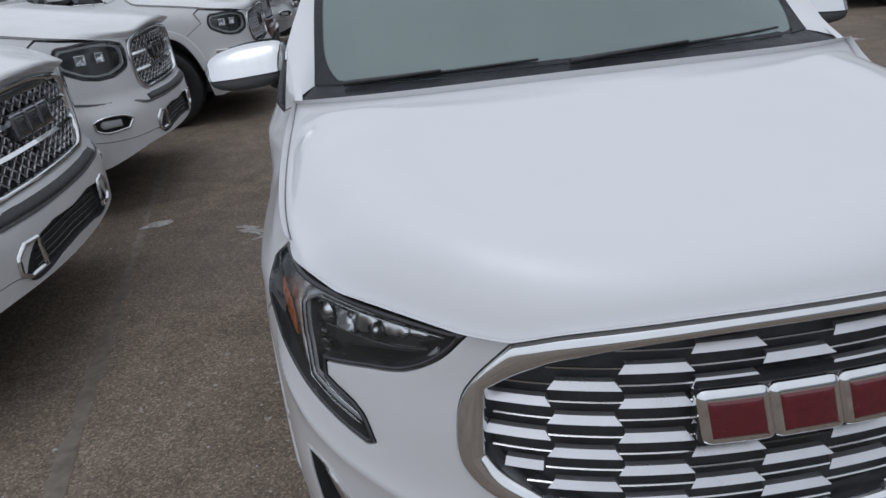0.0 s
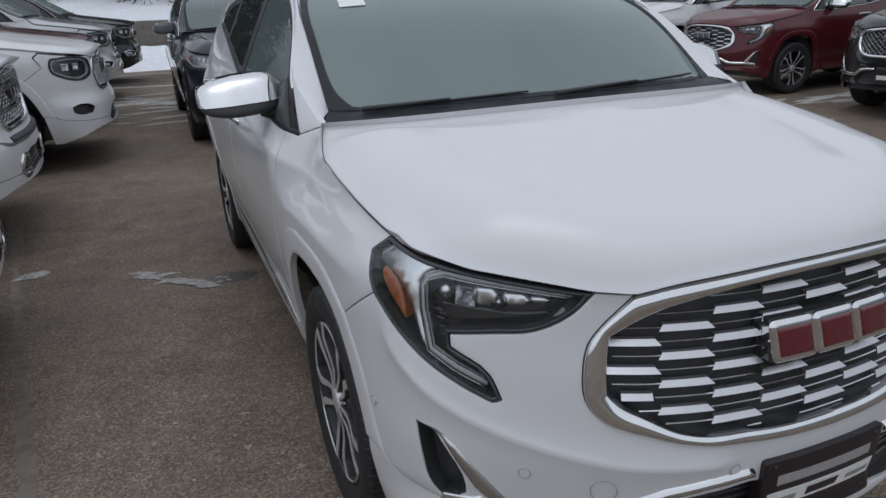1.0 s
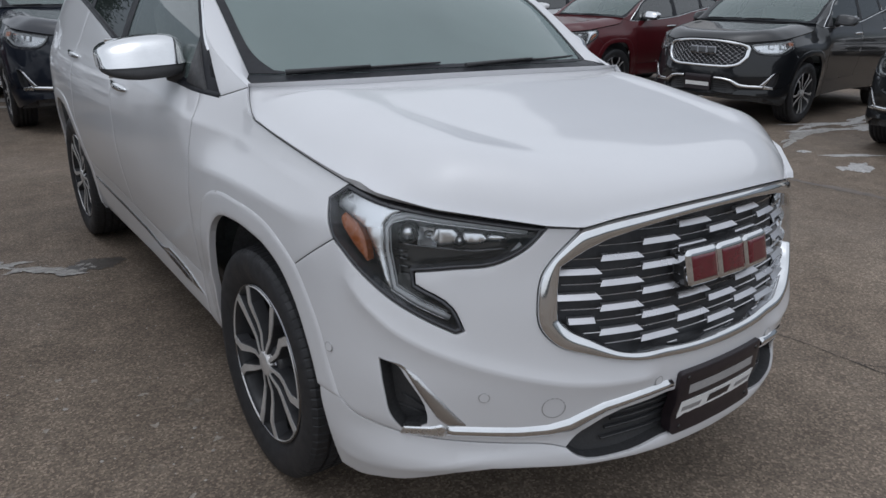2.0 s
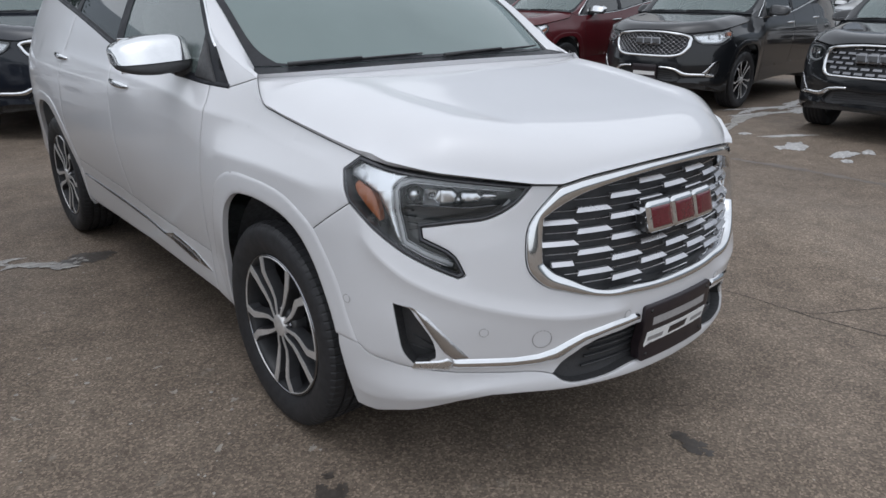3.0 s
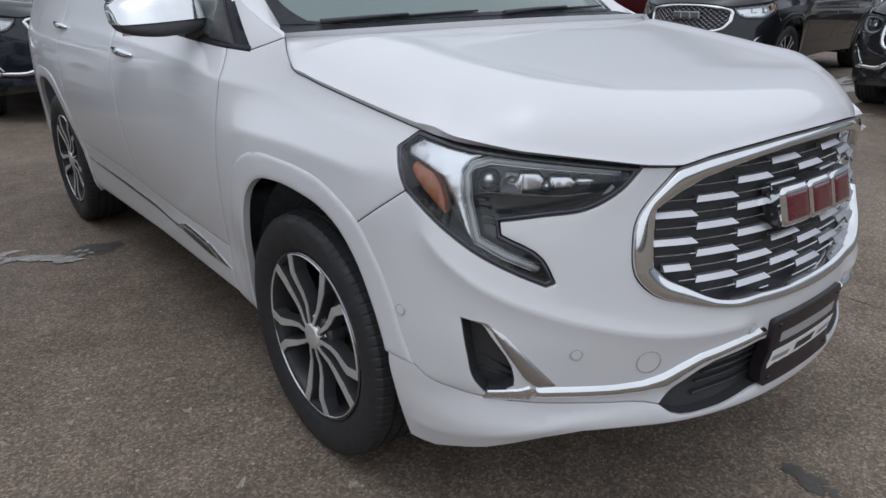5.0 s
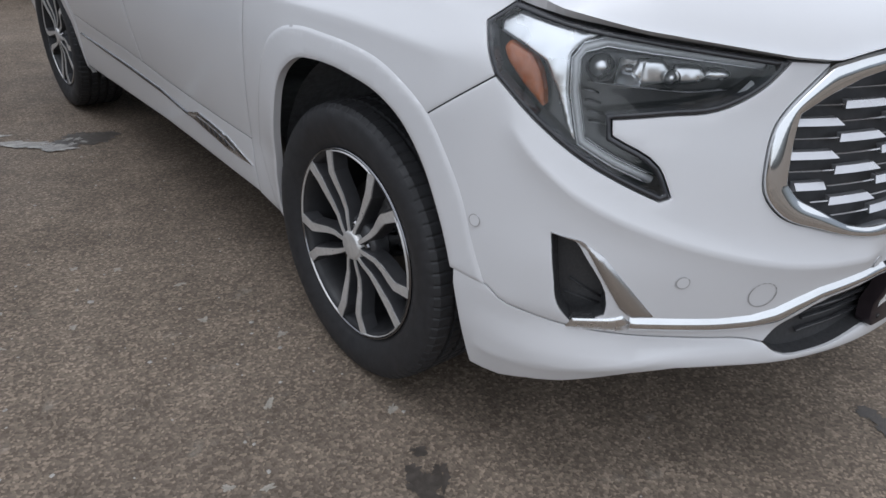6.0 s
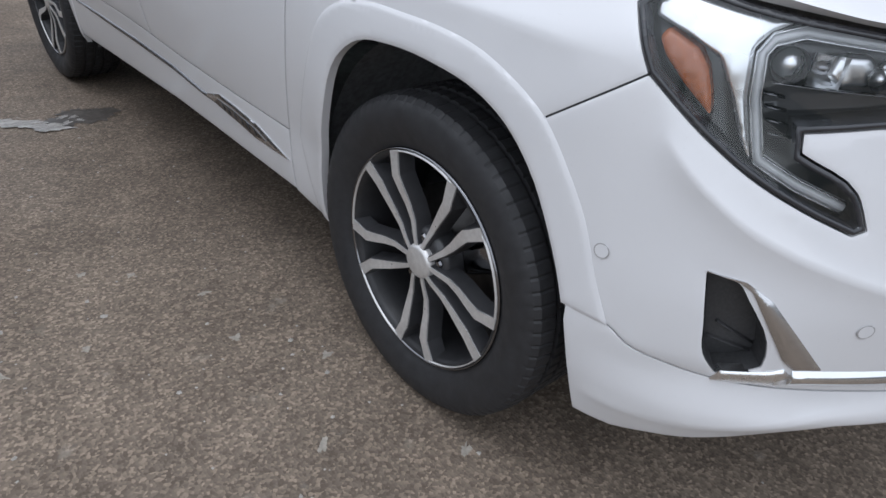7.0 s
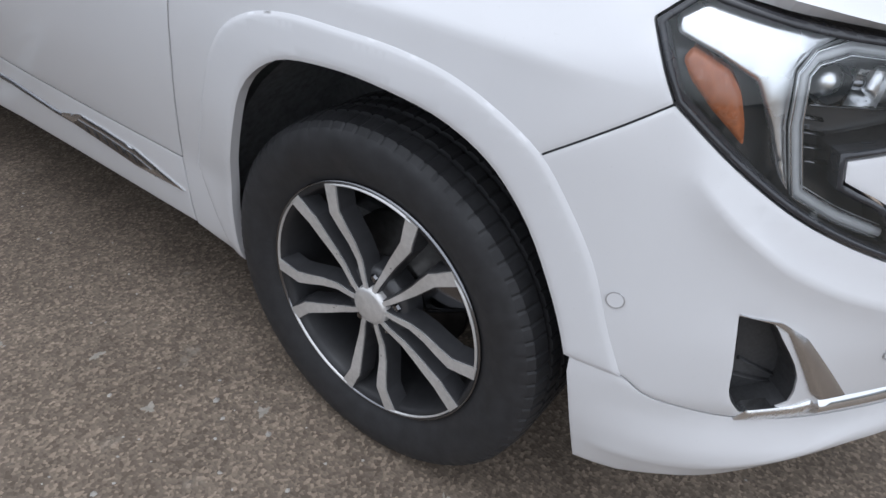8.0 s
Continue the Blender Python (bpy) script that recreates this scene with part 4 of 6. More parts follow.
def grille(car, sh, step, style, fine, outer=None, inner=None, truck=False):
    F = sh.F
    out = outer or mirror_loop([(0, .970)] + GRILLE_TOP[::-1] + GRILLE[1:] + [(0, .604)])
    inn = inner or mirror_loop([(0, .947)] + GRILLE_IN_TOP[::-1] + GRILLE_IN[1:] + [(0, .630)])
    out, inn = sh.q(out), sh.q(inn)
    g = part("grille", sheet(F.point, out, [], step * 1.5, 0.004, 0.04, -0.045), GRILLE_DARK, car, "deep black grille opening")
    part("grille_surround", rim_band(F.point, out, inn, 260 if fine else 100), CHROME, g, "polished chrome grille surround")
    lo, hi = inn.min(0), inn.max(0)
    if style == "dash":
        ncol = 9
        pitch, col = (hi[1] - lo[1]) / 5.6, (hi[0] - lo[0]) / 8.9
        for c in range(ncol):
            sc = (c - 4) * col
            for r in range(-1, 8):
                z = lo[1] + pitch * (r + (0.62 if c % 2 == 0 else 0.12))
                L = col * 0.405
                pts = np.array([(sc - L, z - 0.012), (sc + L, z - 0.012), (sc - L, z + 0.012), (sc + L, z + 0.012)])
                ok = inside(inn, pts)
                if ok.all():
                    part("grille_bar", dash(F, sc - L, sc + L, z, 0.0112, 0.020, 0.014, -0.006), BAR, g)
                elif ok.any():
                    sg = np.linspace(sc - L, sc + L, 15)
                    keep = sg[inside(inn, np.stack([sg, 0 * sg + z], 1)) & (edge_dist(inn, np.stack([sg, 0 * sg + z], 1)) > 0.008)]
                    if len(keep) > 4:
                        part("grille_bar", dash(F, keep[0], keep[-1], z, 0.0115, 0.020, 0.0, -0.010), BAR, g)
                zr = z + pitch / 2
                sg = np.linspace(sc - col * 0.56, sc + col * 0.56, 12)
                keep = sg[inside(inn, np.stack([sg, 0 * sg + zr], 1))]
                if len(keep) > 3:
                    part("grille_rib", dash(F, keep[0], keep[-1], zr, 0.0016, 0.005, 0.0, -0.012), SATIN, g)
    else:
        nrow = (14 if truck else 11) if style == "mesh" else 6
        pitch = (hi[1] - lo[1]) / nrow
        col = pitch * (1.5 if style == "mesh" else 2.4)
        ncol = int((hi[0] - lo[0]) / col) + 2
        bms = []
        for r in range(nrow + 1) if style == "mesh" else ():
            # zigzag bars, each row against the next, leave six-sided holes
            run = []
            for c in range(-2 * ncol, 2 * ncol + 1):
                z = lo[1] + pitch * r + pitch * (0.36 if ((c + 1) // 2 + r) % 2 else -0.36)
                p = (c * col * 0.5, z)
                if inside(inn, np.array([p]))[0]:
                    run.append(p)
                elif len(run) > 1:
                    bms.append(ribbon(F.point, run, pitch * 0.40, 0.016, -0.026, 0.05, False))
                    run = []
                else:
                    run = []
            if len(run) > 1:
                bms.append(ribbon(F.point, run, pitch * 0.40, 0.016, -0.026, 0.05, False))
        for r in range(nrow) if style != "mesh" else ():
            z = lo[1] + pitch * (r + 0.5)
            for c in range(-ncol // 2 - 1, ncol // 2 + 2):
                sc = (c + 0.5 * (r % 2)) * col
                if inside(inn, np.array([(sc - 0.3 * col, z), (sc + 0.3 * col, z)])).all():
                    bms.append(dash(F, sc - 0.34 * col, sc + 0.34 * col, z, pitch * 0.45, 0.02, 0.003, -0.012))
        if truck:
            for k in (.33, .64):
                z = lo[1] + k * (hi[1] - lo[1])
                sg = np.linspace(lo[0], hi[0], 80)
                keep = sg[inside(inn, np.stack([sg, 0 * sg + z], 1))]
                part("grille_crossbar", dash(F, keep[0], keep[-1], z, 0.016, 0.022, 0.0, 0.0), CHROME, g, "chrome bar across the mesh")
            z = hi[1] - 0.022
            sg = np.linspace(lo[0], hi[0], 80)
            keep = sg[inside(inn, np.stack([sg, 0 * sg + z], 1))]
            part("grille_brow", ribbon(F.point, [(keep[0], z), (0, z + 0.004), (keep[-1], z)], 0.040, 0.012, -0.014, 0.05), GLOSS_BLACK, g)
        if bms:
            part("grille_mesh", join(*bms), MESH_CHROME if style == "mesh" else DARK_CHROME, g, "smoked chrome mesh")
    zc = lo[1] + 0.57 * (hi[1] - lo[1])
    return g, zc


def badge(g, F, zc, width, height, red=True, off=0.012):
    """A plain three-block badge: coloured blocks with bright rims."""
    w = width / 3
    back = np.array([(-0.5 * width, zc - 0.56 * height), (0.5 * width, zc - 0.56 * height), (0.5 * width, zc + 0.56 * height), (-0.5 * width, zc + 0.56 * height)])
    part("badge_plate", sheet(F.point, back, [], 0.03, -0.002, 0.03, off - 0.006, 0.002, 0.004, 0.006), GLOSS_BLACK, g)
    for i in (-1, 0, 1):
        a, b = i * w - 0.46 * w, i * w + 0.46 * w
        h = height / 2
        poly = [(a - 0.05 * w, zc - h), (b - 0.05 * w, zc - h), (b + 0.05 * w, zc + h), (a + 0.05 * w, zc + h)]
        poly = np.array(poly)
        blk = part("badge_block", sheet(F.point, poly, [], 0.02, -0.006, 0.045, off, 0.008, 0.008, 0.010), CHROME if red else DARK_CHROME, g, "chrome-rimmed badge block")
        part("badge_face", sheet(F.point, poly, [], 0.02, 0.0085, 0.008, off + 0.0085, 0.003, 0.004, 0.008), RED_ENAMEL if red else GLOSS_BLACK, blk, "red enamel badge face" if red else "")


def headlamp(car, sh, step, fine, lamp=None, side=1, truck=False):
    """A wrap-round lamp: black tub, seal, silver blade, light guide, projectors, amber corner and clear cover."""
    F = sh.F
    src = lamp or LAMP
    L = sh.q([(side * s, z) for s, z in src])
    tub = part("headlight", sheet(F.point, L, [], step, 0.002, -0.060, -0.062), GLOSS_BLACK, car, "clear-covered headlight in a black tub")
    inn = shrunk(L if area(L) > 0 else L[::-1], 0.012)
    part("lamp_seal", sheet(F.point, L, [inn], step, 0.002, 0.02, 0.001, 0.003, 0.004), LAMP_RIM, tub)
    part("lamp_cover", sheet(F.point, L, [], step, 0.010, 0.0, 0.003), LAMP_GLASS, tub, "clear lamp cover").visible_shadow = False
    if lamp is None:
        def poly(name, pts, mat, off, deep=0.012, dome=0.0, label="", parent=None):
            return part(name, sheet(F.point, sh.q([(side * s, z) for s, z in pts]), [], min(step, 0.02), 0.0, deep, off, dome, 0.006, 0.006), mat, parent or tub, label)
        blade = [(1.080, .948), (1.086, .966), (1.046, .986), (.985, .981), (.927, .971), (.884, .962), (.919, .947), (.936, .928), (.928, .868), (.900, .790), (.920, .811), (.948, .865), (.977, .911), (1.027, .932)]
        poly("silver_blade", blade, SILVER_LAMP, -0.014, 0.03, 0.004, "silvered reflector blade")
        poly("amber_corner", [(1.066, .923), (1.058, .936), (1.009, .917), (.990, .895), (.976, .862), (.970, .836), (1.017, .872), (1.050, .902)], AMBER, -0.022, 0.02, 0.004, "amber side reflector")
        guide = [(.579, .930), (.723, .943), (.865, .953), (.910, .941), (.923, .923), (.915, .869), (.888, .791), (.825, .762), (.750, .735)]
        part("light_guide", ribbon(F.point, sh.q([(side * s, z) for s, z in guide]), 0.017, 0.008, -0.018, 0.02), LIGHT_GUIDE, tub, "frosted C-shaped light guide")
        for d in (-0.0075, 0.0075):
            away = []
            for (s0, z0), (s1, z1), (s2, z2) in zip([guide[0]] + guide, guide, guide[1:] + [guide[-1]]):
                l = math.hypot(s2 - s0, z2 - z0)
                away.append((side * (s1 + d * (z2 - z0) / l), z1 - d * (s2 - s0) / l))
            part("guide_edge", ribbon(F.point, sh.q(away), 0.0032, 0.003, -0.0105, 0.02), CHROME, tub)
        part("light_guide", ribbon(F.point, sh.q([(side * .594, .900), (side * .623, .871)]), 0.009, 0.006, -0.016, 0.02), LIGHT_GUIDE, tub)
        for s, z, w, hh in ((.770, .904, .040, .021), (.700, .903, .036, .015), (.648, .905, .026, .009)):
            poly("reflector", [(s - w, z), (s - w * .5, z + hh), (s + w * .7, z + hh), (s + w, z - hh * .3), (s + w * .4, z - hh), (s - w * .6, z - hh * .8)], SILVER_LAMP, -0.040, 0.008, 0.005)
        part("reflector_edge", ribbon(F.point, sh.q([(side * .895, .884), (side * .80, .880), (side * .70, .876), (side * .62, .884)]), 0.004, 0.004, -0.034, 0.02), DARK_CHROME, tub)
        for s, z, r, box in ((.872, .908, .022, False), (.815, .904, .028, True), (.735, .898, .014, False)):
            c = F.point(*sh.q([(side * s, z)])[0], -0.050)
            n = np.array(F.point(*sh.q([(side * s, z)])[0], 0.0)) - c
            m = Matrix.Translation(c) @ Vector(n).to_track_quat("X", "Z").to_matrix().to_4x4()
            bowl = lathe([(-0.012, 0.004), (-0.006, r * 0.6), (0.008, r * 0.95), (0.022, r * 1.10)], 4 if box else 28)
            bowl.transform(m @ pose(0, 0, 0, 40 if box else 0))
            b = part("projector", bowl, SILVER_LAMP if box else GLOSS_BLACK, tub, "projector bowl")
            eye = lathe([(0.026, 0.0), (0.023, r * 0.45), (0.012, r * 0.85), (0.0, r * 0.95)], 20)
            eye.transform(m @ Matrix.Diagonal((0.4, 0.5, 0.35, 1) if box else (1, 1, 1, 1)))
            part("projector_lens", eye, DARK_CHROME if box else SILVER_LAMP, b)
        poly("lamp_shelf", [(.905, .882), (.700, .886), (.620, .905), (.660, .872), (.742, .858), (.850, .848), (.895, .850)], GLOSS_BLACK, -0.044, 0.01)
        for i in range(4):
            z = .872 - 0.017 * i
            part("lamp_fin", ribbon(F.point, sh.q([(side * (.905 - 0.008 * i), z), (side * (.868 - 0.008 * i), z - 0.004)]), 0.005, 0.006, -0.030), DARK_CHROME, tub)
    else:
        c = inn.mean(0)
        mid = shrunk(inn, 0.028)
        if not truck:
            far = inn[np.abs(inn[:, 0]) > np.abs(inn[:, 0]).max() - 0.10]
            k = far.mean(0)
            part("amber_corner", sheet(F.point, k + (rounded(np.array([(-.045, -.022), (.045, -.022), (.045, .022), (-.045, .022)]), 0.01)), [], step, 0.0, 0.012, -0.016, 0.004, 0.006), AMBER, tub, "amber side marker")
        if not truck:
            part("lamp_bowl", sheet(F.point, inn, [], step, 0.004, -0.01, -0.045), SILVER_LAMP, tub, "silvered lamp bowl")
        part("lamp_frame", sheet(F.point, inn, [mid], step, 0.006, 0.015, -0.02, 0.006, 0.008), LIGHT_GUIDE, tub, "bright lamp frame")
        for k in (-0.3, 0.28):
            p = c + np.array([k * (inn[:, 0].max() - inn[:, 0].min()) * 0.5, 0.0])
            cc = F.point(p[0], p[1], -0.05)
            n = np.array(F.point(p[0], p[1], 0.0)) - cc
            bowl = lathe([(-0.01, 0.004), (0.0, 0.025), (0.02, 0.040), (0.018, 0.044)], 4)
            bowl.transform(pose(0, 0, 0, 45))
            bowl.transform(Matrix.Translation(cc) @ Vector(n).to_track_quat("X", "Z").to_matrix().to_4x4())
            part("projector", bowl, SILVER_LAMP, tub)
    return tub


def mirror_unit(car, sh, side, cap_mat):
    x, y, z = sh.v(.945, .62, 1.203)
    sx = -side
    cap = superball(0.128, 0.080, 0.064, 4.6, 40)
    for v in cap.verts:
        v.co.z *= 1 - 0.26 * max(0.0, -v.co.x / 0.128) ** 1.5
        v.co.z += 0.010 * v.co.x / 0.128
        if v.co.y > 0.03:
            v.co.y = 0.03
        v.co.y += 0.62 * v.co.z + 0.25 * max(0.0, -v.co.x - 0.03)
    low = cap.copy()
    bmesh.ops.bisect_plane(cap, geom=cap.verts[:] + cap.edges[:] + cap.faces[:], plane_co=(0, 0, -0.022), plane_no=(0.06, 0, -1), clear_outer=True)
    bmesh.ops.bisect_plane(low, geom=low.verts[:] + low.edges[:] + low.faces[:], plane_co=(0, 0, -0.024), plane_no=(-0.06, 0, 1), clear_outer=True)
    bmesh.ops.scale(low, vec=(0.97, 0.96, 1), verts=low.verts[:])
    for b in (cap, low):
        if sx > 0:
            for v in b.verts:
                v.co.x = -v.co.x
            bmesh.ops.reverse_faces(b, faces=b.faces[:])
        bmesh.ops.translate(b, vec=(sx * x, y, z), verts=b.verts[:])
    unit = part("wing_mirror", low, TRIM_BLACK, car, "wing mirror with a chromed cap on a black foot")
    part("mirror_cap", cap, cap_mat, unit, "polished mirror cap")
    part("mirror_foot", tube([(sx * (x - .07), y - 0.02, z - 0.048), (sx * (x - .11), y - 0.03, z - 0.052), (sx * (x - .145), y - 0.045, z - 0.062), (sx * (x - .175), y - 0.07, z - 0.075)], [0.026, 0.036, 0.044, 0.060], 14), TRIM_BLACK, unit)
    part("mirror_glass", block((0.19, 0.006, 0.12), (sx * x, y + 0.031, z - 0.005), 0.002), CHROME, unit, "mirror glass")
    sail = sheet(sh.F.point, sh.y([(.345, 1.122), (.44, 1.232), (.475, 1.258), (.485, 1.135)]), [], 0.03, 0.001, 0.012, 0.004, 0.003, 0.006)
    if side < 0:
        sail = flipped(sail)
    part("mirror_sail", sail, TRIM_BLACK, unit)


def cabin(car, sh):
    """Dashboard, wheel, seats and floor."""
    v = sh.v
    kx, ky, kz = sh.k
    part("dashboard", block((1.32 * kx, 0.55, 0.20), v(0, .62, 1.02), 0.06, 3), CABIN, car, "dark dashboard")
    part("cabin_floor", block((1.45 * kx, 2.9 * ky, 0.06), v(0, 1.75, .42), 0.02), CABIN, car)
    part("door_trim", block((0.05, 2.3 * ky, 0.5), v(-.80, 1.6, .85), 0.015), CABIN, car)
    for x in (-.36, .36):
        s = part("front_seat", block((0.50, 0.52, 0.16), v(x, 1.32, .72), 0.05, 3), SEAT, car, "pale grey leather seat")
        part("seat_back", block((0.48, 0.14, 0.62), v(x, 1.62, 1.05), 0.055, 3, (-14, 0, 0)), SEAT, s)
        part("headrest", block((0.27, 0.10, 0.18), v(x, 1.74, 1.44), 0.04, 3, (-10, 0, 0)), SEAT, s)
    b = part("rear_bench", block((1.25 * kx, 0.50, 0.16), v(0, 2.25, .74), 0.05, 3), SEAT, car, "pale grey rear bench")
    part("seat_back", block((1.25 * kx, 0.14, 0.60), v(0, 2.58, 1.05), 0.055, 3, (-16, 0, 0)), SEAT, b)
    for x in (-.38, 0, .38):
        part("headrest", block((0.26, 0.09, 0.15), v(x, 2.68, 1.40), 0.035, 3, (-10, 0, 0)), SEAT, b)
    rim = lathe([(0.015 * math.cos(a), 0.185 + 0.015 * math.sin(a)) for a in np.linspace(0, 2 * math.pi, 9)], 36)
    rim.transform(Matrix.Translation(v(.36, .96, 1.10)) @ pose(0, 0, 0, 0, 0, 90) @ pose(0, 0, 0, 0, 25, 0))
    w = part("steering_wheel", rim, CABIN, car, "black steering wheel")
    part("wheel_hub", block((0.16, 0.06, 0.14), v(.36, .97, 1.10), 0.03, 3, (-25, 0, 0)), CABIN, w)
    part("wheel_spoke", block((0.34, 0.025, 0.035), v(.36, .97, 1.10), 0.01, 2, (-25, 0, 0)), CABIN, w)
    part("rear_view_mirror", block((0.25, 0.03, 0.07), v(0, .92, 1.435), 0.015, 3), CABIN, car)


def car_body(name, m, paint_mat, label, sh, fine=False, step=0.05, style="dash", lamp=None, lamp_low=None, fog=None, grille_half=None, side_glass=None, wheels=(0.355, 0.232, 0.243), track=0.745,
             cap=None, rails=CHROME, badge_red=True, group="", bright=CHROME, inside_too=True, trunk=True, category="car", chrome_low=True, dark_wheels=False, low_mat=None, truck=False, truck_lamp=False):
    F, kx, ky, kz = sh.F, *sh.k
    car = thing(name, m, label, category, group)
    P = F.point
    r = 0.003 if fine else 0.0
    dome = 0.0012 if fine else 0.0

    def skin(pts, holes=(), **kw):
        return sheet(P, pts, holes, kw.pop("step", step), kw.pop("gap", 0.0016 if fine else 0.0024), 0.018, 0.0, dome, 0.006, r, kw.pop("along", None))

    arch_f = [(y + S0, z) for y, z in ARCH]
    arch_b = [(y + S0, z) for y, z in ARCH_B]
    fog_out = fog or FOG
    # nose
    low_lamp = (lamp_low or LAMP_LOW)[::-1]
    na = min(range(len(arch_f)), key=lambda i: abs(arch_f[i][1] - .735) + (arch_f[i][0] > S0))
    nl = min(range(len(arch_f)), key=lambda i: abs(arch_f[i][1] - .484) + (arch_f[i][0] > S0))
    half = [(0, .50)] + INTAKE_TOP[::-1] + LOW_LINE[:-1][::-1] + arch_f[nl:na + 1] + [(1.194, .786)] + low_lamp + (grille_half[0] if grille_half else GRILLE) + [(0, .604 if not grille_half else grille_half[0][-1][1])]
    bumper = part("front_bumper", skin(sh.q(mirror_loop(half)), [sh.q(fog_out), sh.q([(-s, z) for s, z in fog_out])] + ([sh.q(lamp), sh.q([(-s, z) for s, z in lamp])] if truck_lamp else []), step=min(step, 0.018) if fine else step, along=crease_points() if fine else None), paint_mat, car)
    valance = [(0, .345)] + [(.30, .352), (.55, .358), (.640, .356), (.726, .338), (.792, .315), (.853, .294), (.927, .276), (1.0, .251), (1.04, .249), (1.078, .250)] + arch_f[1:nl] + LOW_LINE + INTAKE_BOT[1:] + [(0, .392)]
    lip = line_points(LIP, .25, 1.06) if fine else None
    part("lower_bumper", skin(sh.q(mirror_loop(valance)), along=np.vstack([lip, lip * np.array([-1, 1])]) if fine else None), low_mat or paint_mat, car)
    if truck:
        half_line = [(1.12, .672), (1.0, .655), (.80, .628), (.66, .618), (.58, .590), (.40, .578), (.20, .574), (0, .573)]
        line = fair(half_line) + [(-s, z) for s, z in fair(half_line)[::-1][1:]]
        part("bumper_gap", ribbon(P, sh.q(line), 0.016, 0.002, 0.003, 0.04, False, 3), WELL_BLACK, bumper)
        part("step_pad", ribbon(P, sh.q([(-.50, .604), (0, .594), (.50, .604)]), 0.052, 0.012, 0.0, 0.04), TRIM_BLACK, bumper, "black plastic step pad")
        for sd in (1, -1):
            part("tow_frame", ribbon(P, sh.q([(sd * s, z) for s, z in ((.33, .400), (.44, .398), (.485, .420), (.480, .475), (.430, .505), (.340, .500), (.33, .400))]), 0.020, 0.012, 0.002, 0.03), CHROME, bumper, "chrome tow hook frame")
            part("fog_ring", ribbon(P, sh.q([(sd * s, z) for s, z in fog_out + fog_out[:1]]), 0.014, 0.010, 0.0, 0.03, False), SATIN, bumper, "chrome fog lamp rim")
            part("fog_lens", sheet(P, sh.q([(sd * s, z) for s, z in ((.75, .500), (.84, .502), (.855, .525), (.84, .545), (.75, .540))]), [], 0.03, 0, 0.02, -0.020, 0.006, 0.01, 0.01), LIGHT_GUIDE, bumper)
    part("lower_intake", sheet(P, sh.q(mirror_loop([(0, .50)] + INTAKE_TOP[::-1] + INTAKE_BOT[1:] + [(0, .392)])), [], step, 0.0, -0.03, -0.035), TRIM_BLACK, bumper, "black lower air intake")
    for i in range(4):
        z = .400 + .024 * i
        part("intake_slat", ribbon(P, sh.q([(-.36 + .012 * i, z), (0, z + .012), (.36 - .012 * i, z)]), 0.007, 0.008, -0.030), GLOSS_BLACK, bumper)
    for sd in (1, -1):
        fog = sh.q([(sd * s, z) for s, z in fog_out])
        f = part("fog_pocket", sheet(P, fog, [], 0.02, 0.0, -0.045, -0.047), TRIM_BLACK, bumper, "black fog lamp pocket")
        if fine:
            part("fog_slat", ribbon(P, sh.q([(sd * .87, .52), (sd * .80, .485)]), 0.006, 0.01, -0.05), TRIM_BLACK, f)
            part("fog_slat", ribbon(P, sh.q([(sd * .88, .49), (sd * .80, .470)]), 0.006, 0.01, -0.05), TRIM_BLACK, f)
        if chrome_low:
            part("fog_trim", sheet(P, sh.q([(sd * s, z) for s, z in [(.918, .6275), (.858, .622), (.815, .596), (.702, .473), (.748, .470), (.772, .490), (.848, .606), (.868, .618)]]), [], 0.02, 0.001, 0.012, 0.003, 0.005, 0.008, 0.006), SATIN, bumper, "smoked chrome fog lamp trim")
            part("fog_sill", sheet(P, sh.q([(sd * s, z) for s, z in [(.864, .431), (.854, .456), (.780, .466), (.762, .474), (.746, .458), (.755, .432)]]), [], 0.012, 0.0, 0.02, 0.002, 0.005, 0.006, 0.004), SILVER_LAMP, bumper, "bright chrome sill")
            part("chrome_strip", ribbon(P, sh.q([(sd * s, z) for s, z in [(.748, .453), (.68, .453), (.58, .452), (.51, .456), (.46, .470), (.42, .494), (.38, .514), (.29, .532), (.190, .537)]]), [0.036, 0.036, 0.037, 0.040, 0.042, 0.036, 0.030, 0.026, 0.024], 0.013, 0.0, 0.02), CHROME, bumper, "polished chrome lower strip")
    gh = grille_half
    g, zc = grille(car, sh, step, style, fine, gh and mirror_loop([(0, .970)] + GRILLE_TOP[::-1] + gh[0][1:] + [(0, gh[0][-1][1])]), gh and mirror_loop([(0, .947)] + GRILLE_IN_TOP[::-1] + gh[1][1:] + [(0, gh[1][-1][1])]), truck)
    badge(g, F, zc + 0.01, 0.335 * kx, 0.076 * kz, badge_red)
    for sd in (1, -1):
        headlamp(car, sh, step if not fine else 0.02, fine, lamp, sd, truck_lamp)
    # plate
    pl = None if truck_lamp else part("plate_holder", sheet(P, np.array([(-.172, .385 * kz), (.172, .385 * kz), (.172, .562 * kz), (-.172, .562 * kz)]), [], 0.04, 0, 0.03, 0.012, 0.003, 0.004, 0.012), PLATE_BLACK, bumper, "dealer plate with unreadable print on a white band")
    if pl:
        part("plate_band", sheet(P, np.array([(-.155, .425 * kz), (.155, .425 * kz), (.155, .478 * kz), (-.155, .478 * kz)]), [], 0.05, 0, 0.003, 0.016), PLATE_WHITE, pl)
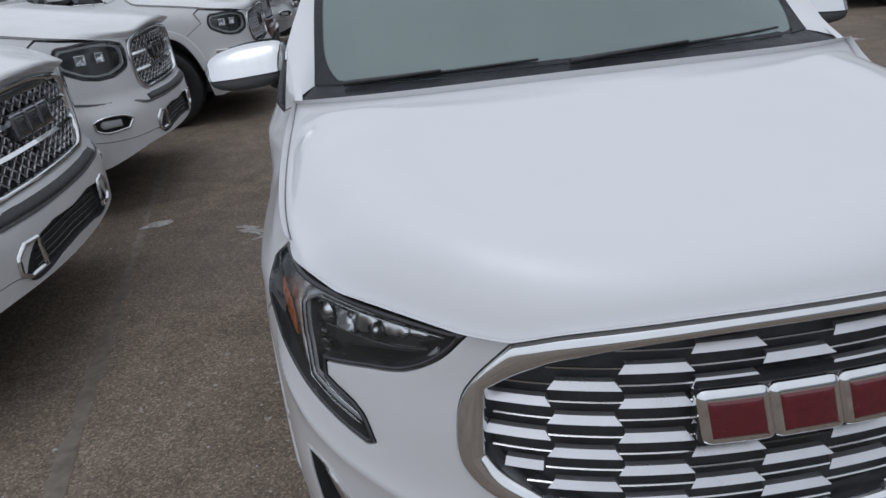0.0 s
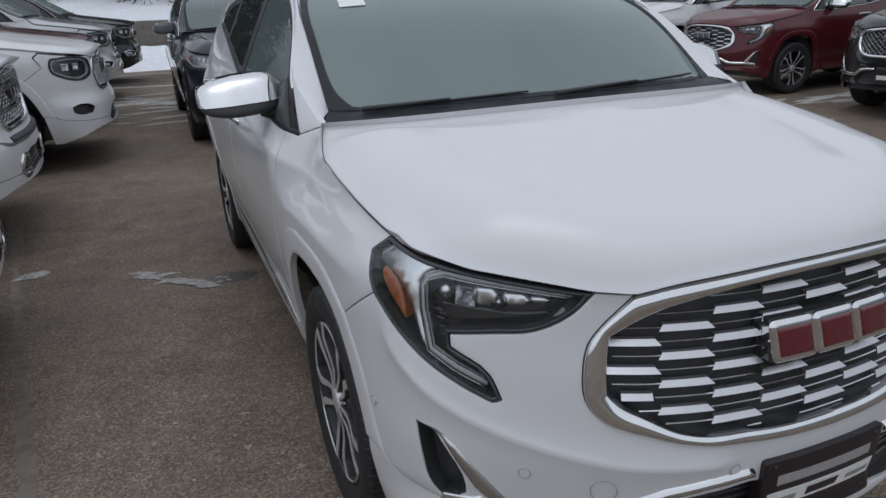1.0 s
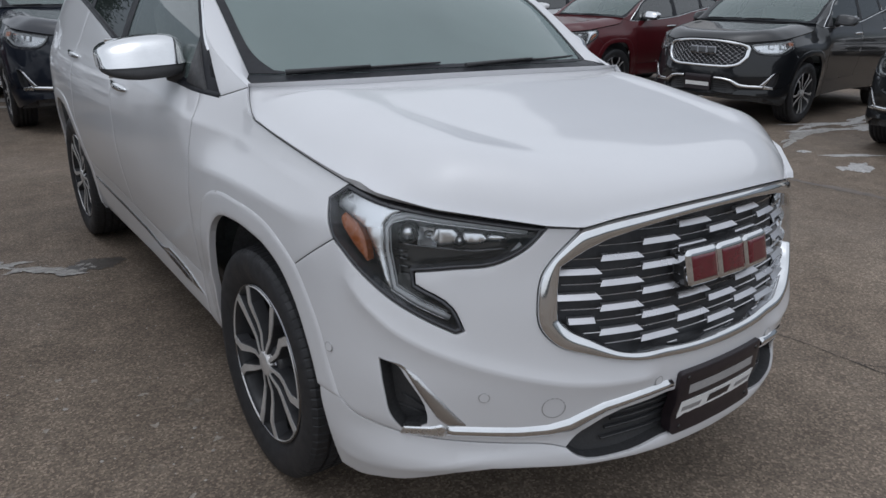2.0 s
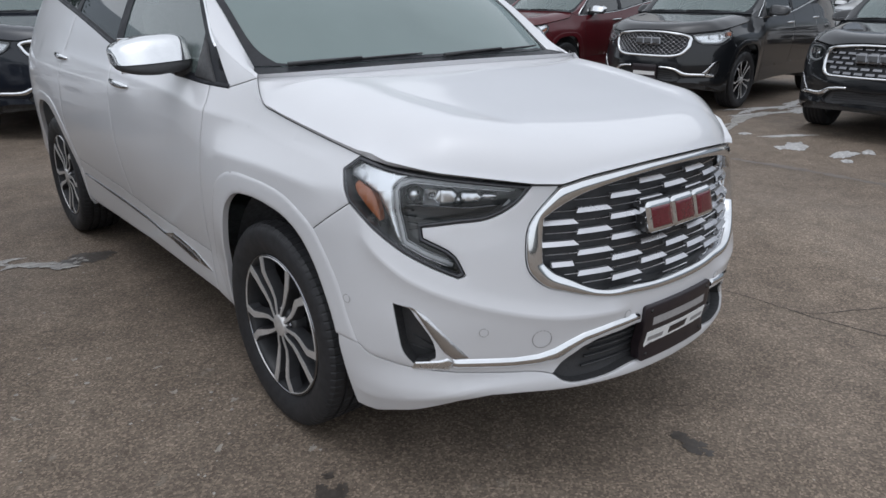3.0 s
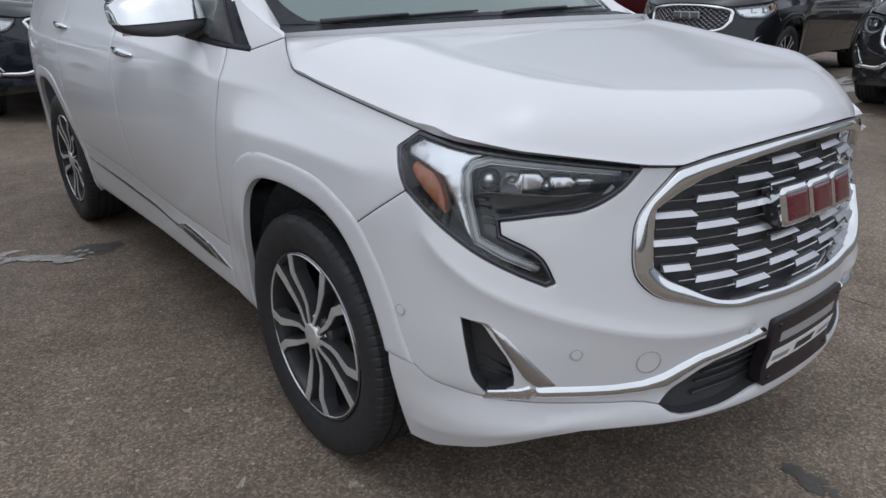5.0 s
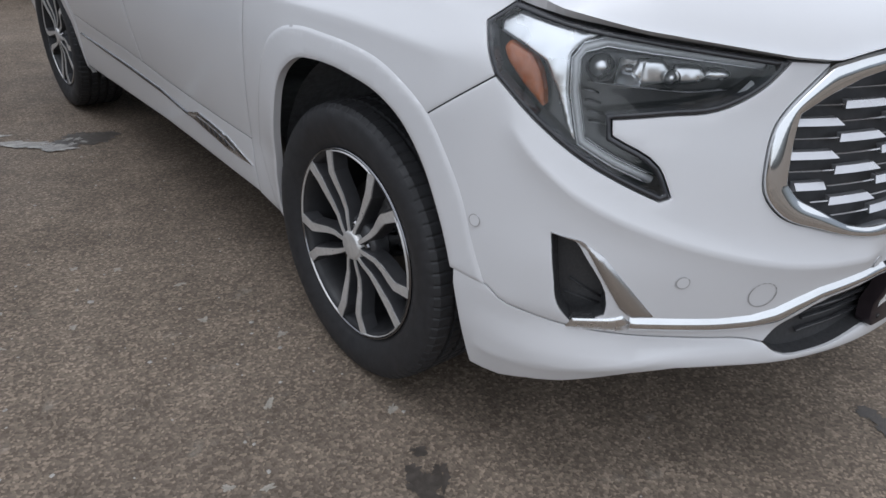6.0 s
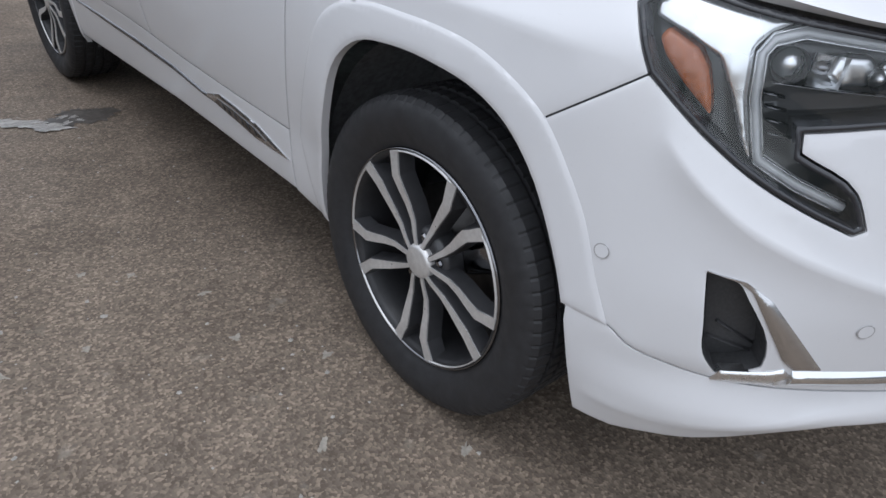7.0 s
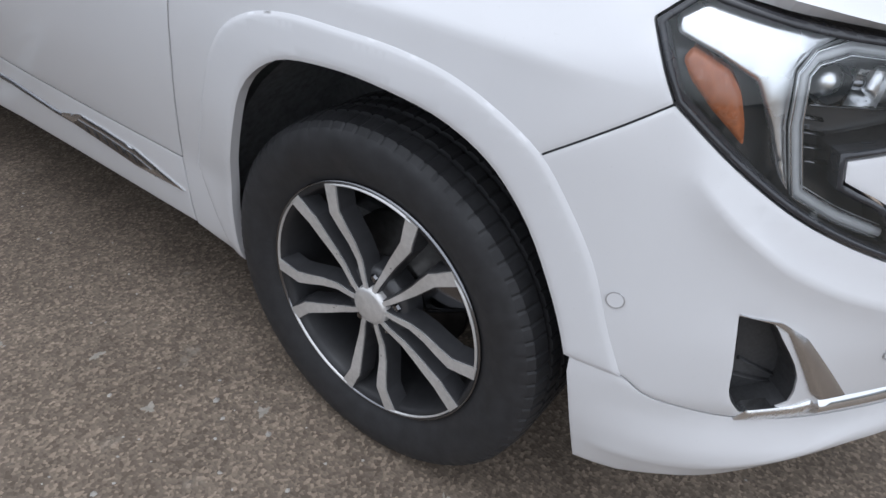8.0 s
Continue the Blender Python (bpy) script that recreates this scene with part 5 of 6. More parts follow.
    if fine:
        for s0, s1, z0, z1, mt in ((-.135, .135, .497, .522, PRINT), (-.045, .045, .437, .467, PLATE_BLACK), (.075, .145, .444, .460, PRINT), (-.145, -.075, .444, .460, PRINT)):
            part("print_bar", sheet(P, np.array([(s0, z0), (s1, z0), (s1, z1), (s0, z1)]), [], 0.04, 0, 0.001, 0.0168 if mt is PLATE_BLACK or z0 < .49 else 0.0155), mt, pl)
        for s, z in ((-.145, .545), (.145, .545), (-.145, .402), (.145, .402)):
            part("plate_screw", ball(0.006, F.point(s, z, 0.015), (1, .6, 1), 10), STEEL, pl)
        for sd in (1, -1):
            for s, z in ((1.068, .606), (.667, .552), (.235, .555)):
                part("parking_sensor", sheet(P, np.array([(sd * s + .0112 * math.cos(a), z + .0112 * math.sin(a)) for a in np.linspace(0, 2 * math.pi, 18)[:-1]]), [], 0.02, 0, 0.006, 0.0035), WHITE, bumper, "round parking sensor")
                part("sensor_ring", ribbon(P, [(sd * s + .0120 * math.cos(a), z + .0120 * math.sin(a)) for a in np.linspace(0, 2 * math.pi, 25)], 0.0020, 0.0004, 0.0032, 0.005, False, 3), PRINT, bumper)
        part("tow_cover_line", ribbon(P, [(.506 + .027 * math.cos(a), .523 + .027 * math.sin(a)) for a in np.linspace(0, 2 * math.pi, 33)], 0.0022, 0.0005, 0.003, 0.01, False, 3), PRINT, bumper)
    # bonnet
    front = [(0, .972)] + [(s, z + .002) for s, z in GRILLE_TOP[::-1]] + [(.535, .941), (.787, .967), (.954, .983), (1.02, .992)]
    A = polyline3(sh.on(front, 0.001))
    side = curve3(np.vstack([sh.on([(1.02, .992)], 0.001), sh.on(HOOD_SIDE, -0.003 if fine else 0.001)]))
    c_end = side(1.0)
    rear = lambda t: np.array([c_end[0] * t, .030 * ky + (c_end[1] - .030 * ky) * (0.35 * t**2 + 0.65 * t**5), 1.160 * kz + (c_end[2] - 1.160 * kz) * t**2])
    mid = curve3([A(0.0), sh.v(0, -.875, .990), sh.v(0, -.82, 1.012), sh.v(0, -.6, 1.052), sh.v(0, -.2, 1.120), sh.v(0, .030, 1.160)])

    top_line = spline((-1.0, -.88, -.80, -.65, -.50, -.30, -.10, .05, .25), (1.020, 1.036, 1.049, 1.070, 1.088, 1.114, 1.142, 1.162, 1.178))
    edge_f = np.array([A(t) for t in np.linspace(0, 1, 500)])
    edge_s = np.array([side(t) for t in np.linspace(0, 1, 500)])

    def power_bulge(S, U, V):
        """The blunt front edge and rolled sides rise to a flat top, with a raised band outside a crease on each side."""
        flat = S[..., :2].reshape(-1, 2)
        d_f = np.min(np.hypot(flat[:, None, 0] - edge_f[None, :, 0], flat[:, None, 1] - edge_f[None, :, 1]), 1).reshape(S.shape[:2])
        d_s = np.min(np.hypot(flat[:, None, 0] - edge_s[None, :, 0], flat[:, None, 1] - edge_s[None, :, 1]), 1).reshape(S.shape[:2])
        x, y = np.abs(S[..., 0]) / kx, S[..., 1] / ky
        line = .515 - .125 * smooth(y, -.20, -.80)
        top = top_line(y) + .008 * smooth(x, line - .03, line + .11) * smooth(y, .12, -.15)
        rise = lambda d, w: 1 - (1 - np.clip(d / w, 0, 1)) ** 2.3
        k = rise(np.maximum(d_f / ky - .002, 0), .17) * rise(np.maximum(d_s / kx - .002, 0), .27)
        base = np.minimum(S[..., 2] / kz, top)
        want = base + (top - base) * k
        w = smooth(V, 1.0, 0.86)[:, None] * np.ones_like(x) * (0.35 if kz > 1.1 else 1.0)
        S[..., 2] += kz * (want - S[..., 2] / kz) * w
        return S
    nu, nv = (56, 60) if fine else (18, 18)
    hood = patch(A, rear, mid, side, nu, nv, 0.018, power_bulge, 2.2, True)
    h2 = flipped(hood)
    hood = join(hood, h2)
    bmesh.ops.remove_doubles(hood, verts=[v for v in hood.verts if abs(v.co.x) < 1e-5], dist=1e-4)
    bmesh.ops.recalc_face_normals(hood, faces=hood.faces[:])
    part("bonnet", hood, paint_mat, car)
    # flanks
    fend = arch_f[na:] + [(1.915, .262), (2.045, .296), (2.035, .38)] + DOOR_FRONT[::-1] + [(S0 + .275, 1.113)] + HOOD_SIDE[::-1] + LAMP_BACK[::-1][1:] + [(1.194, .786)]
    folds = np.vstack([line_points(SHOULDER, 1.1, 4.2), line_points(FLARE, 1.1, 1.78)]) if fine else None
    both("fender", skin(sh.q(fend), along=folds), paint_mat, car)
    both("arch_moulding", sheet(P, sh.y(ARCH[nl:] + [(.415, .262), (.440, .36)] + ARCH_OUT[::-1]), [], step * 0.5, 0.0, 0.02, 0.0016, 0.0035, 0.009), paint_mat, car)
    both("arch_moulding", sheet(P, sh.y(ARCH_B + ARCH_B_OUT[::-1]), [], step * 0.6, 0.0, 0.02, 0.0, 0.0045, 0.006), paint_mat, car)
    # dark ribbons just below the skin paint the shade of the open seams
    both("seam_gasket", ribbon(P, sh.q(HOOD_SIDE), 0.0045, 0.0008, -0.0025, 0.04, False, 3), SEAM, car)
    for pth in (DOOR_FRONT, [(2.885, 1.183), (2.88, .80), (2.87, .518)], [(3.655, 1.31), (3.70, 1.15), (3.75, .95), (3.80, .74), (3.765, .62), (3.74, .545)],
                DOOR_LOW, [(1.059, .879), (1.194, .786), (1.235, .735)]):
        both("seam_gasket", ribbon(P, sh.q(pth), 0.009, 0.0006, -0.0022, 0.03, False, 3), SEAM, car)
    belt = [(y + S0, z) for y, z in BELT]
    fd = DOOR_FRONT + [p for p in DOOR_LOW[1:] if p[0] < 2.86] + [(2.87, .518), (2.880, .80), (2.885, 1.183)] + [belt[(len(belt) - 1) // 5]]
    doors = both("front_door", skin(sh.q(fd), along=folds), paint_mat, car)
    rd = [(2.885, 1.183), (2.880, .80), (2.87, .518)] + [p for p in DOOR_LOW if p[0] > 2.88] + [(3.765, .62), (3.80, .74), (3.75, .95), (3.70, 1.15), (3.655, 1.312)] + [belt[-1 - (len(belt) - 1) * 2 // 5]]
    rdoors = both("rear_door", skin(sh.q(rd), along=folds), paint_mat, car)
    both("rocker", skin(sh.q([(2.045, .300), (2.035, .38)] + DOOR_LOW + [(3.79, .42), (3.80, .30), (3.3, .315), (2.78, .325), (2.50, .318), (2.25, .308)])), paint_mat, car)
    tail_top = [(4.85, 1.38), (5.05, 1.30), (5.30, 1.27), (F.length if sh.k == (1, 1, 1) else sh.a[-1], 1.26)]
    quarter = [(3.655, 1.312), (3.70, 1.15), (3.75, .95), (3.80, .74), (3.765, .62), (3.74, .545), (3.79, .42)] + arch_b + [(4.69, .27), (sh.a[-1], .30)] + tail_top[::-1] + [(4.55, 1.50), (S0 + 2.75, 1.545), (S0 + 2.68, 1.42), (S0 + 2.66, 1.378)]
    both("rear_quarter", skin(sh.q(quarter), step=step * 1.3), paint_mat, car)
    both("roof_side", skin(sh.y(DLO_TOP[1:] + [(.275, 1.113), (.155, 1.150), (.29, 1.198), (.392, 1.254), (.645, 1.426), (.94, 1.538)] + ROOF_EDGE[:5])), paint_mat, car)
    # glass house
    dlo = sh.y(BELT + DLO_TOP)
    frames = both("window_frame", sheet(P, dlo, [sh.y(p) for p in PANES.values()], step, 0.001, 0.02, -0.003), PANE_INK, car)
    ring = [tuple(p) for p in rounded(dlo, 0.04 * ky)]
    both("window_trim", ribbon(P, ring + ring[:1] if not fine else sh.y(DLO_TOP), 0.008, 0.004, 0.001, 0.03, False), bright, car, "bright strip round the side windows")
    if fine:
        both("belt_moulding", ribbon(P, sh.y(BELT), 0.016, 0.004, 0.0, 0.03, False), PANE_INK, car, "black belt moulding")
    for key, own in (("front", doors), ("rear", rdoors), ("quarter", frames)):
        pane = sheet(P, sh.y(PANES[key]), [], step, -0.004, 0.0, -0.006)
        p2 = flipped(pane)
        for b, d in zip((pane, p2), own):
            part("window_pane", b, (side_glass or SIDE_GLASS) if key == "front" else PRIVACY, d, "tinted window pane").visible_shadow = False
    for own, pts in ((doors, [(1.095, 1.041), (1.345, 1.050)]), (rdoors, [(2.085, 1.090), (2.345, 1.100)])):
        c0, c1 = (np.array(P(*sh.y([q])[0], 0.016)) for q in pts)
        hb = superball(0.013, 0.5 * float(np.linalg.norm(c1 - c0)), 0.015, 2.4, 24)
        for v in hb.verts:
            v.co.x += 0.16 * abs(v.co.y) ** 1.3
        hb.transform(Matrix.Translation((c0 + c1) / 2) @ Vector(c1 - c0).to_track_quat("Y", "Z").to_matrix().to_4x4())
        hb2 = flipped(hb)
        for b, d in zip((hb, hb2), own):
            part("door_handle", b, bright, d, "chromed door handle")
    if fine:
        for own, (yc, zc2) in ((doors, (1.205, 1.044)), (rdoors, (2.20, 1.094))):
            oval = sh.y([(yc + .085 * math.cos(a), zc2 + .030 * math.sin(a)) for a in np.linspace(0, 2 * math.pi, 25)[:-1]])
            cup = ribbon(P, np.vstack([oval, oval[:1]]), 0.005, 0.0015, 0.0005, 0.01, False, 3)
            for b, d in zip((cup, flipped(cup)), own):
                part("handle_cup", b, paint_mat, d)
    cr = [(-.725, .275, 1.172), (-.60, .196, 1.174), (-.36, .125, 1.180), (0, .095, 1.184), (.36, .125, 1.180), (.60, .196, 1.174), (.725, .275, 1.172)]
    ct = [(-.615, 1.015, 1.541), (-.30, .980, 1.559), (0, .968, 1.568), (.30, .980, 1.559), (.615, 1.015, 1.541)]
    a, b = curve3([sh.v(*p) for p in cr]), curve3([sh.v(*p) for p in ct])
    edge = lambda sg: curve3([sh.v(sg * .725, .275, 1.172), sh.v(sg * .697, .64, 1.410), sh.v(sg * .615, 1.015, 1.541)])
    part("windshield", patch(a, b, edge(-1), edge(1), 25, 15), WINDSHIELD if fine else SCREEN_DARK, car, "greenish windshield reflecting a grey sky").visible_shadow = False
    band = lambda lo, hi: patch(lambda t: a(t) * (1 - lo) + b(t) * lo + np.array([0, 0, .003]), lambda t: a(t) * (1 - hi) + b(t) * hi + np.array([0, 0, .003]), lambda t: a(0) * (1 - lo - (hi - lo) * t) + b(0) * (lo + (hi - lo) * t) + np.array([0, 0, .003]), lambda t: a(1) * (1 - lo - (hi - lo) * t) + b(1) * (lo + (hi - lo) * t) + np.array([0, 0, .003]), 21, 3, 0.004)
    part("cowl", patch(rear_full(rear), a, lambda t: side(1.0) * (1 - t) + a(0) * t, lambda t: side(1.0) * np.array([-1, 1, 1]) * (1 - t) + a(1) * t, 25, 5, 0.02), PANE_INK, car, "black cowl below the windshield")
    part("pane_border", band(0.0, 0.06), PANE_INK, car)
    el, er = edge(-1), edge(1)

    def screen(u, v):
        """A point of the windshield's surface."""
        return ((1 - v) * a(u) + v * b(u) + (1 - u) * el(v) + u * er(v)
                - ((1 - u) * (1 - v) * a(0) + u * (1 - v) * a(1) + (1 - u) * v * b(0) + u * v * b(1)) + np.array([0, -.0015, .003]))
    wide = lambda v: 0.019 + 0.040 * math.exp(-((v / 0.07) ** 1.3)) + 0.03 * math.exp(-(((1 - v) / 0.06) ** 1.3))
    left, right = (lambda s, v: screen(wide(v) * s, v)), (lambda s, v: screen(1 - wide(v) * (1 - s), v))
    for g in (left, right):
        part("pane_border", patch(lambda s, g=g: g(s, 0), lambda s, g=g: g(s, 1), lambda v, g=g: g(0, v), lambda v, g=g: g(1, v), 5, 40, 0.0), PANE_INK, car)
    if fine:
        # paper sticker in the upper corner
        area_of = lambda u0, u1, v0, v1, up: patch(*[(lambda t, q=q: screen(*q(t)) + np.array([0, -.001, up])) for q in (lambda t: (u0 + (u1 - u0) * t, v0), lambda t: (u0 + (u1 - u0) * t, v1), lambda t: (u0, v0 + (v1 - v0) * t), lambda t: (u1, v0 + (v1 - v0) * t))], 5, 5)
        note = part("windshield_sticker", area_of(.100, .168, .665, .795, .0), PAPER, car, "white paper sticker on the glass")
        part("sticker_print", area_of(.112, .160, .765, .773, .0012), PRINT, note)
        part("camera_box", block((0.20, 0.13, 0.05), (0, .90, 1.492), 0.015, 3, (28, 0, 0)), CABIN, car, "black sensor box behind the glass")
    wall_a = curve3(sh.ony([(.155, 1.150), (.29, 1.198), (.392, 1.254), (.645, 1.426), (.94, 1.538), (1.06, 1.567)]))
    glass_edge = edge(-1)
    pil = patch(lambda t: glass_edge(0) * (1 - t) + wall_a(0) * t, lambda t: glass_edge(1) * (1 - t) + wall_a(1) * t, glass_edge, wall_a, 7, 22, 0.0,
                lambda S, U, V: S + (np.sin(math.pi * U)[None, :, None] * np.array([-.006, -.002, .002])))
    both("windshield_pillar", pil, paint_mat, car)
    ce = curve3(sh.ony(ROOF_EDGE))
    fr = curve3([ce(0), glass_edge(1), *[b(t) for t in (.25, .5, .75)], edge(1)(1), ce(0) * np.array([-1, 1, 1])])
    rr_ = curve3([ce(1), sh.v(-.3, 3.10, 1.545), sh.v(0, 3.12, 1.555), sh.v(.3, 3.10, 1.545), ce(1) * np.array([-1, 1, 1])])
    part("roof", patch(fr, rr_, ce, lambda t: ce(t) * np.array([-1, 1, 1]), 33, 22, 0.0, lambda S, U, V: S + (np.sin(math.pi * U)[None, :, None] * np.sin(math.pi * V)[:, None, None]) * np.array([0, 0, .035])), paint_mat, car)
    tl = sh.on([(5.05, 1.30)])[0]
    tb = curve3([tl, sh.v(0, 3.50, 1.27), tl * np.array([-1, 1, 1])])
    part("rear_window", patch(tb, rr_, lambda t: tl * (1 - t) + ce(1) * t, lambda t: (tl * (1 - t) + ce(1) * t) * np.array([-1, 1, 1]), 15, 6), PRIVACY, car)
    if rails:
        for sd in (-1, 1):
            pts = [sh.v(sd * .615, y, z) for y, z in ((.96, 1.575), (1.04, 1.618), (1.2, 1.648), (1.6, 1.668), (2.1, 1.660), (2.55, 1.628), (2.75, 1.588), (2.82, 1.555))]
            cv = curve3(pts)
            part("roof_rail", tube([cv(t) for t in np.linspace(0, 1, 24)], [0.010] + [0.016] * 22 + [0.010], 10), rails, car, "satin roof rail")
    for sd in (1, -1):
        mirror_unit(car, sh, sd, cap or paint_mat)
    # sills
    if fine:
        for sd in (1, -1):
            sp = lambda L: sh.q([(sd * s, z) for s, z in L])
            part("sill_strip", ribbon(P, sp([(2.42, .420), (2.53, .421), (2.73, .441), (3.06, .452), (3.45, .458), (3.72, .462)]), [.020, .014, .017, .019, .017, .008], 0.006, 0.001, 0.03), DARK_CHROME, car, "dark chrome sill moulding")
            tip = sp([(2.046, .384), (2.123, .407), (2.205, .433), (2.33, .446), (2.415, .452), (2.50, .430), (2.52, .418), (2.43, .412), (2.335, .401), (2.222, .384)])
            blade = part("sill_blade", sheet(P, tip, [], 0.02, 0.0, 0.012, 0.004, 0.004, 0.010), SATIN, car, "chrome sill blade with an engraved insert")
            part("sill_insert", sheet(P, sp([(2.15, .402), (2.21, .420), (2.33, .434), (2.42, .438), (2.45, .420), (2.335, .407), (2.222, .393)]), [], 0.02, 0, 0.004, 0.0095), DARK_CHROME, blade, "dark engraved insert")
            for i in range(6):
                s0 = 2.20 + 0.036 * i
                part("engraved_bar", ribbon(P, sp([(s0, .402 + .0030 * i), (s0 + .014, .420 + .0024 * i)]), 0.009, 0.002, 0.0095, 0.02), GLOSS_BLACK, blade)
    # wells and belly
    for ya in (0, 2.725):
        for sd in (-1, 1):
            well = bmesh.new()
            prof = [(math.cos(t) * .455 * kz, math.sin(t) * .465 * kz) for t in np.linspace(-0.25, math.pi + 0.25, 26)]
            x0, x1 = sd * (F.xy[:, 0].max() - 0.125), sd * 0.50 * kx
            r0 = [well.verts.new((x0, ya * ky + c, .352 * kz + s)) for c, s in prof]
            r1 = [well.verts.new((x1, ya * ky + c, .352 * kz + s)) for c, s in prof]
            for i in range(25):
                well.faces.new((r0[i], r0[i + 1], r1[i + 1], r1[i])).smooth = True
            well.faces.new(r1)
            part("wheel_well", well, WELL_BLACK, car)
    belly = block((1.30 * kx, 3.9 * ky, 0.14), sh.v(0, 1.35, .33), 0.03)
    part("underbody", belly, WELL_BLACK, car)
    R, W, rim = wheels
    for ya in (0, 2.725):
        for sd in (-1, 1):
            wheel(car, pose(sd * track * kx, ya * ky, R, 0, 0, 0 if sd < 0 else 180), R, W, rim, fine, dark_wheels)
    # wipers
    for x0, k0, x1, k1 in ((-.62, .008, -.12, .030), (-.04, .008, .60, .042)):
        pts = []
        for w in np.linspace(0, 1, 9):
            u, k = (x0 + (x1 - x0) * w + .725) / 1.45, k0 + (k1 - k0) * w
            pts.append(a(u) * (1 - k) + b(u) * k + np.array([0, -.004, .006]))
        wp = part("wiper", tube(pts, [0.003] + [0.0038] * 7 + [0.0025], 6), TRIM_BLACK, car, "black wiper at rest")
        part("wiper_arm", tube([pts[4] + np.array([0, -.006, .005]), pts[2] + np.array([0, -.02, .005]), pts[0] + np.array([-.01, -.02, 0])], [0.004, 0.006, 0.008], 6), TRIM_BLACK, wp)
    if inside_too:
        cabin(car, sh)
    return car


def rear_full(rear):
    """The bonnet's rear line from flank to flank."""
    flip = np.array([-1, 1, 1])
    return lambda t: rear(1 - 2 * t) if t <= 0.5 else rear(2 * t - 1) * flip

# ---- the parked cars ----
COMPACT = Shape()
# the crease that runs from the lamp down under the grille
CREASE = spline((0, .20, .37, .48, .575, .68, .795, .877, .95, 1.05), (.574, .574, .577, .585, .602, .627, .664, .700, .748, .83))
COMPACT.F.ridges = [(CREASE, .20, 1.06, .012, .075), (CREASE, .20, 1.06, .006, .018), (SHOULDER, 1.12, 4.3, .008, .030), (FLARE, 1.12, 1.86, .005, .028), (LIP, .30, 1.10, .007, .018)]
suv = car_body("white_suv", pose(0, 0, 0), WHITE, "white compact SUV with a chrome grille on grey-brown concrete", COMPACT, True, 0.028, "dash", None, cap=CHROME, rails=SATIN)

# the row that faces the white SUV's flank: large white trucks, then darker ones
T_PLAN = [(0, -1.02), (.3, -1.01), (.6, -.965), (.8, -.89), (.915, -.77), (.965, -.6), (.985, -.4), (1.0, 0), (1.01, .6), (1.015, 2.0), (1.01, 3.2), (.99, 3.9), (.93, 4.25), (.7, 4.38), (.3, 4.42), (0, 4.43)]
T_NOSE = [(.16, -.12), (.22, -.03), (.30, .02), (.50, .03), (.585, .022), (.63, -.015), (.75, -.025), (.9, -.035), (.98, -.055), (1.03, -.10)]
T_FEND = [(.20, -.09), (.26, -.055), (.36, -.015), (.45, 0), (.60, 0), (.78, 0), (.92, -.006), (.98, -.025), (1.02, -.055), (1.08, -.10), (1.156, -.15), (1.22, -.2)]
TRUCK = Shape(1.10, 1.20, 1.19, T_PLAN, T_NOSE, T_FEND)
T_LOW = fair([(.535, .938), (.787, .955), (.954, .973), (1.060, .990), (1.102, .960), (1.080, .922), (1.059, .879)])
T_LAMP = fair([(.590, .915), (.615, .926), (.92, .946), (.985, .938), (1.005, .900), (.990, .825), (.950, .800), (.63, .775), (.592, .795)], closed=True, corner=70)
T_FOG = fair([(.700, .530), (.730, .552), (.850, .560), (.885, .545), (.880, .505), (.850, .488), (.730, .487)], closed=True)
T_GRILLE = fair([(.458, .935), (.520, .920), (.545, .880), (.545, .740), (.520, .680), (.470, .650), (.300, .640), (.127, .638)]), fair([(.395, .926), (.470, .905), (.505, .875), (.505, .745), (.480, .695), (.440, .668), (.300, .660), (.127, .658)])
BIG = dict(style="mesh", fog=T_FOG, grille_half=T_GRILLE, side_glass=PRIVACY, lamp=T_LAMP, lamp_low=T_LOW, wheels=(0.41, 0.27, 0.262), track=0.76, badge_red=False, group="row of parked trucks", chrome_low=False, dark_wheels=True, category="truck", truck=True, truck_lamp=True)


def twin(src, name, m, label, old=None, fresh=None, category="", group=""):
    """Another car of the same make, in its own paint."""
    c = copy_thing(src, m)
    c.name = name
    tagged(c, label, category, group)
    if fresh:
        for o in c.children_recursive:
            if o.data and o.data.materials and o.data.materials[0] is old:
                def repaint(me=o.data):
                    me = me.copy()
                    me.materials[0] = fresh
                    return me
                o.data = cached(("paint", o.data.name, fresh.name), repaint)
    return c


truck = car_body("white_truck", pose(-2.97, 1.37, 0, 0, 0, 90), WHITE_DUSTY, "large white truck with a tall chrome mesh grille", TRUCK, step=0.05, **BIG)
twin(truck, "white_truck", pose(-3.05, 3.90, 0, 0, 0, 90), "large white truck with square headlights and mesh grille")
FULL_SIZE = Shape(1.09, 1.16, 1.13, T_PLAN, T_NOSE, T_FEND)
full_size = car_body("white_large_suv", pose(-2.58, 6.65, 0, 0, 0, 90), WHITE_DUSTY, "white full-size SUV with a mesh grille", FULL_SIZE, **{**BIG, "wheels": (0.40, 0.265, 0.27), "category": "car", "truck": False})
twin(full_size, "maroon_large_suv", pose(-2.75, 9.35, 0, 0, 0, 90), "dusty maroon full-size SUV", WHITE_DUSTY, MAROON)
dark = car_body("black_truck", pose(-2.20, 14.9, 0, 0, 0, 90), BLACK, "black truck with a black grille", TRUCK, step=0.07, **{**BIG, "style": "bars"})
twin(dark, "silver_truck", pose(-2.55, 12.1, 0, 0, 0, 90), "silver truck with a black front end", BLACK, SILVER)

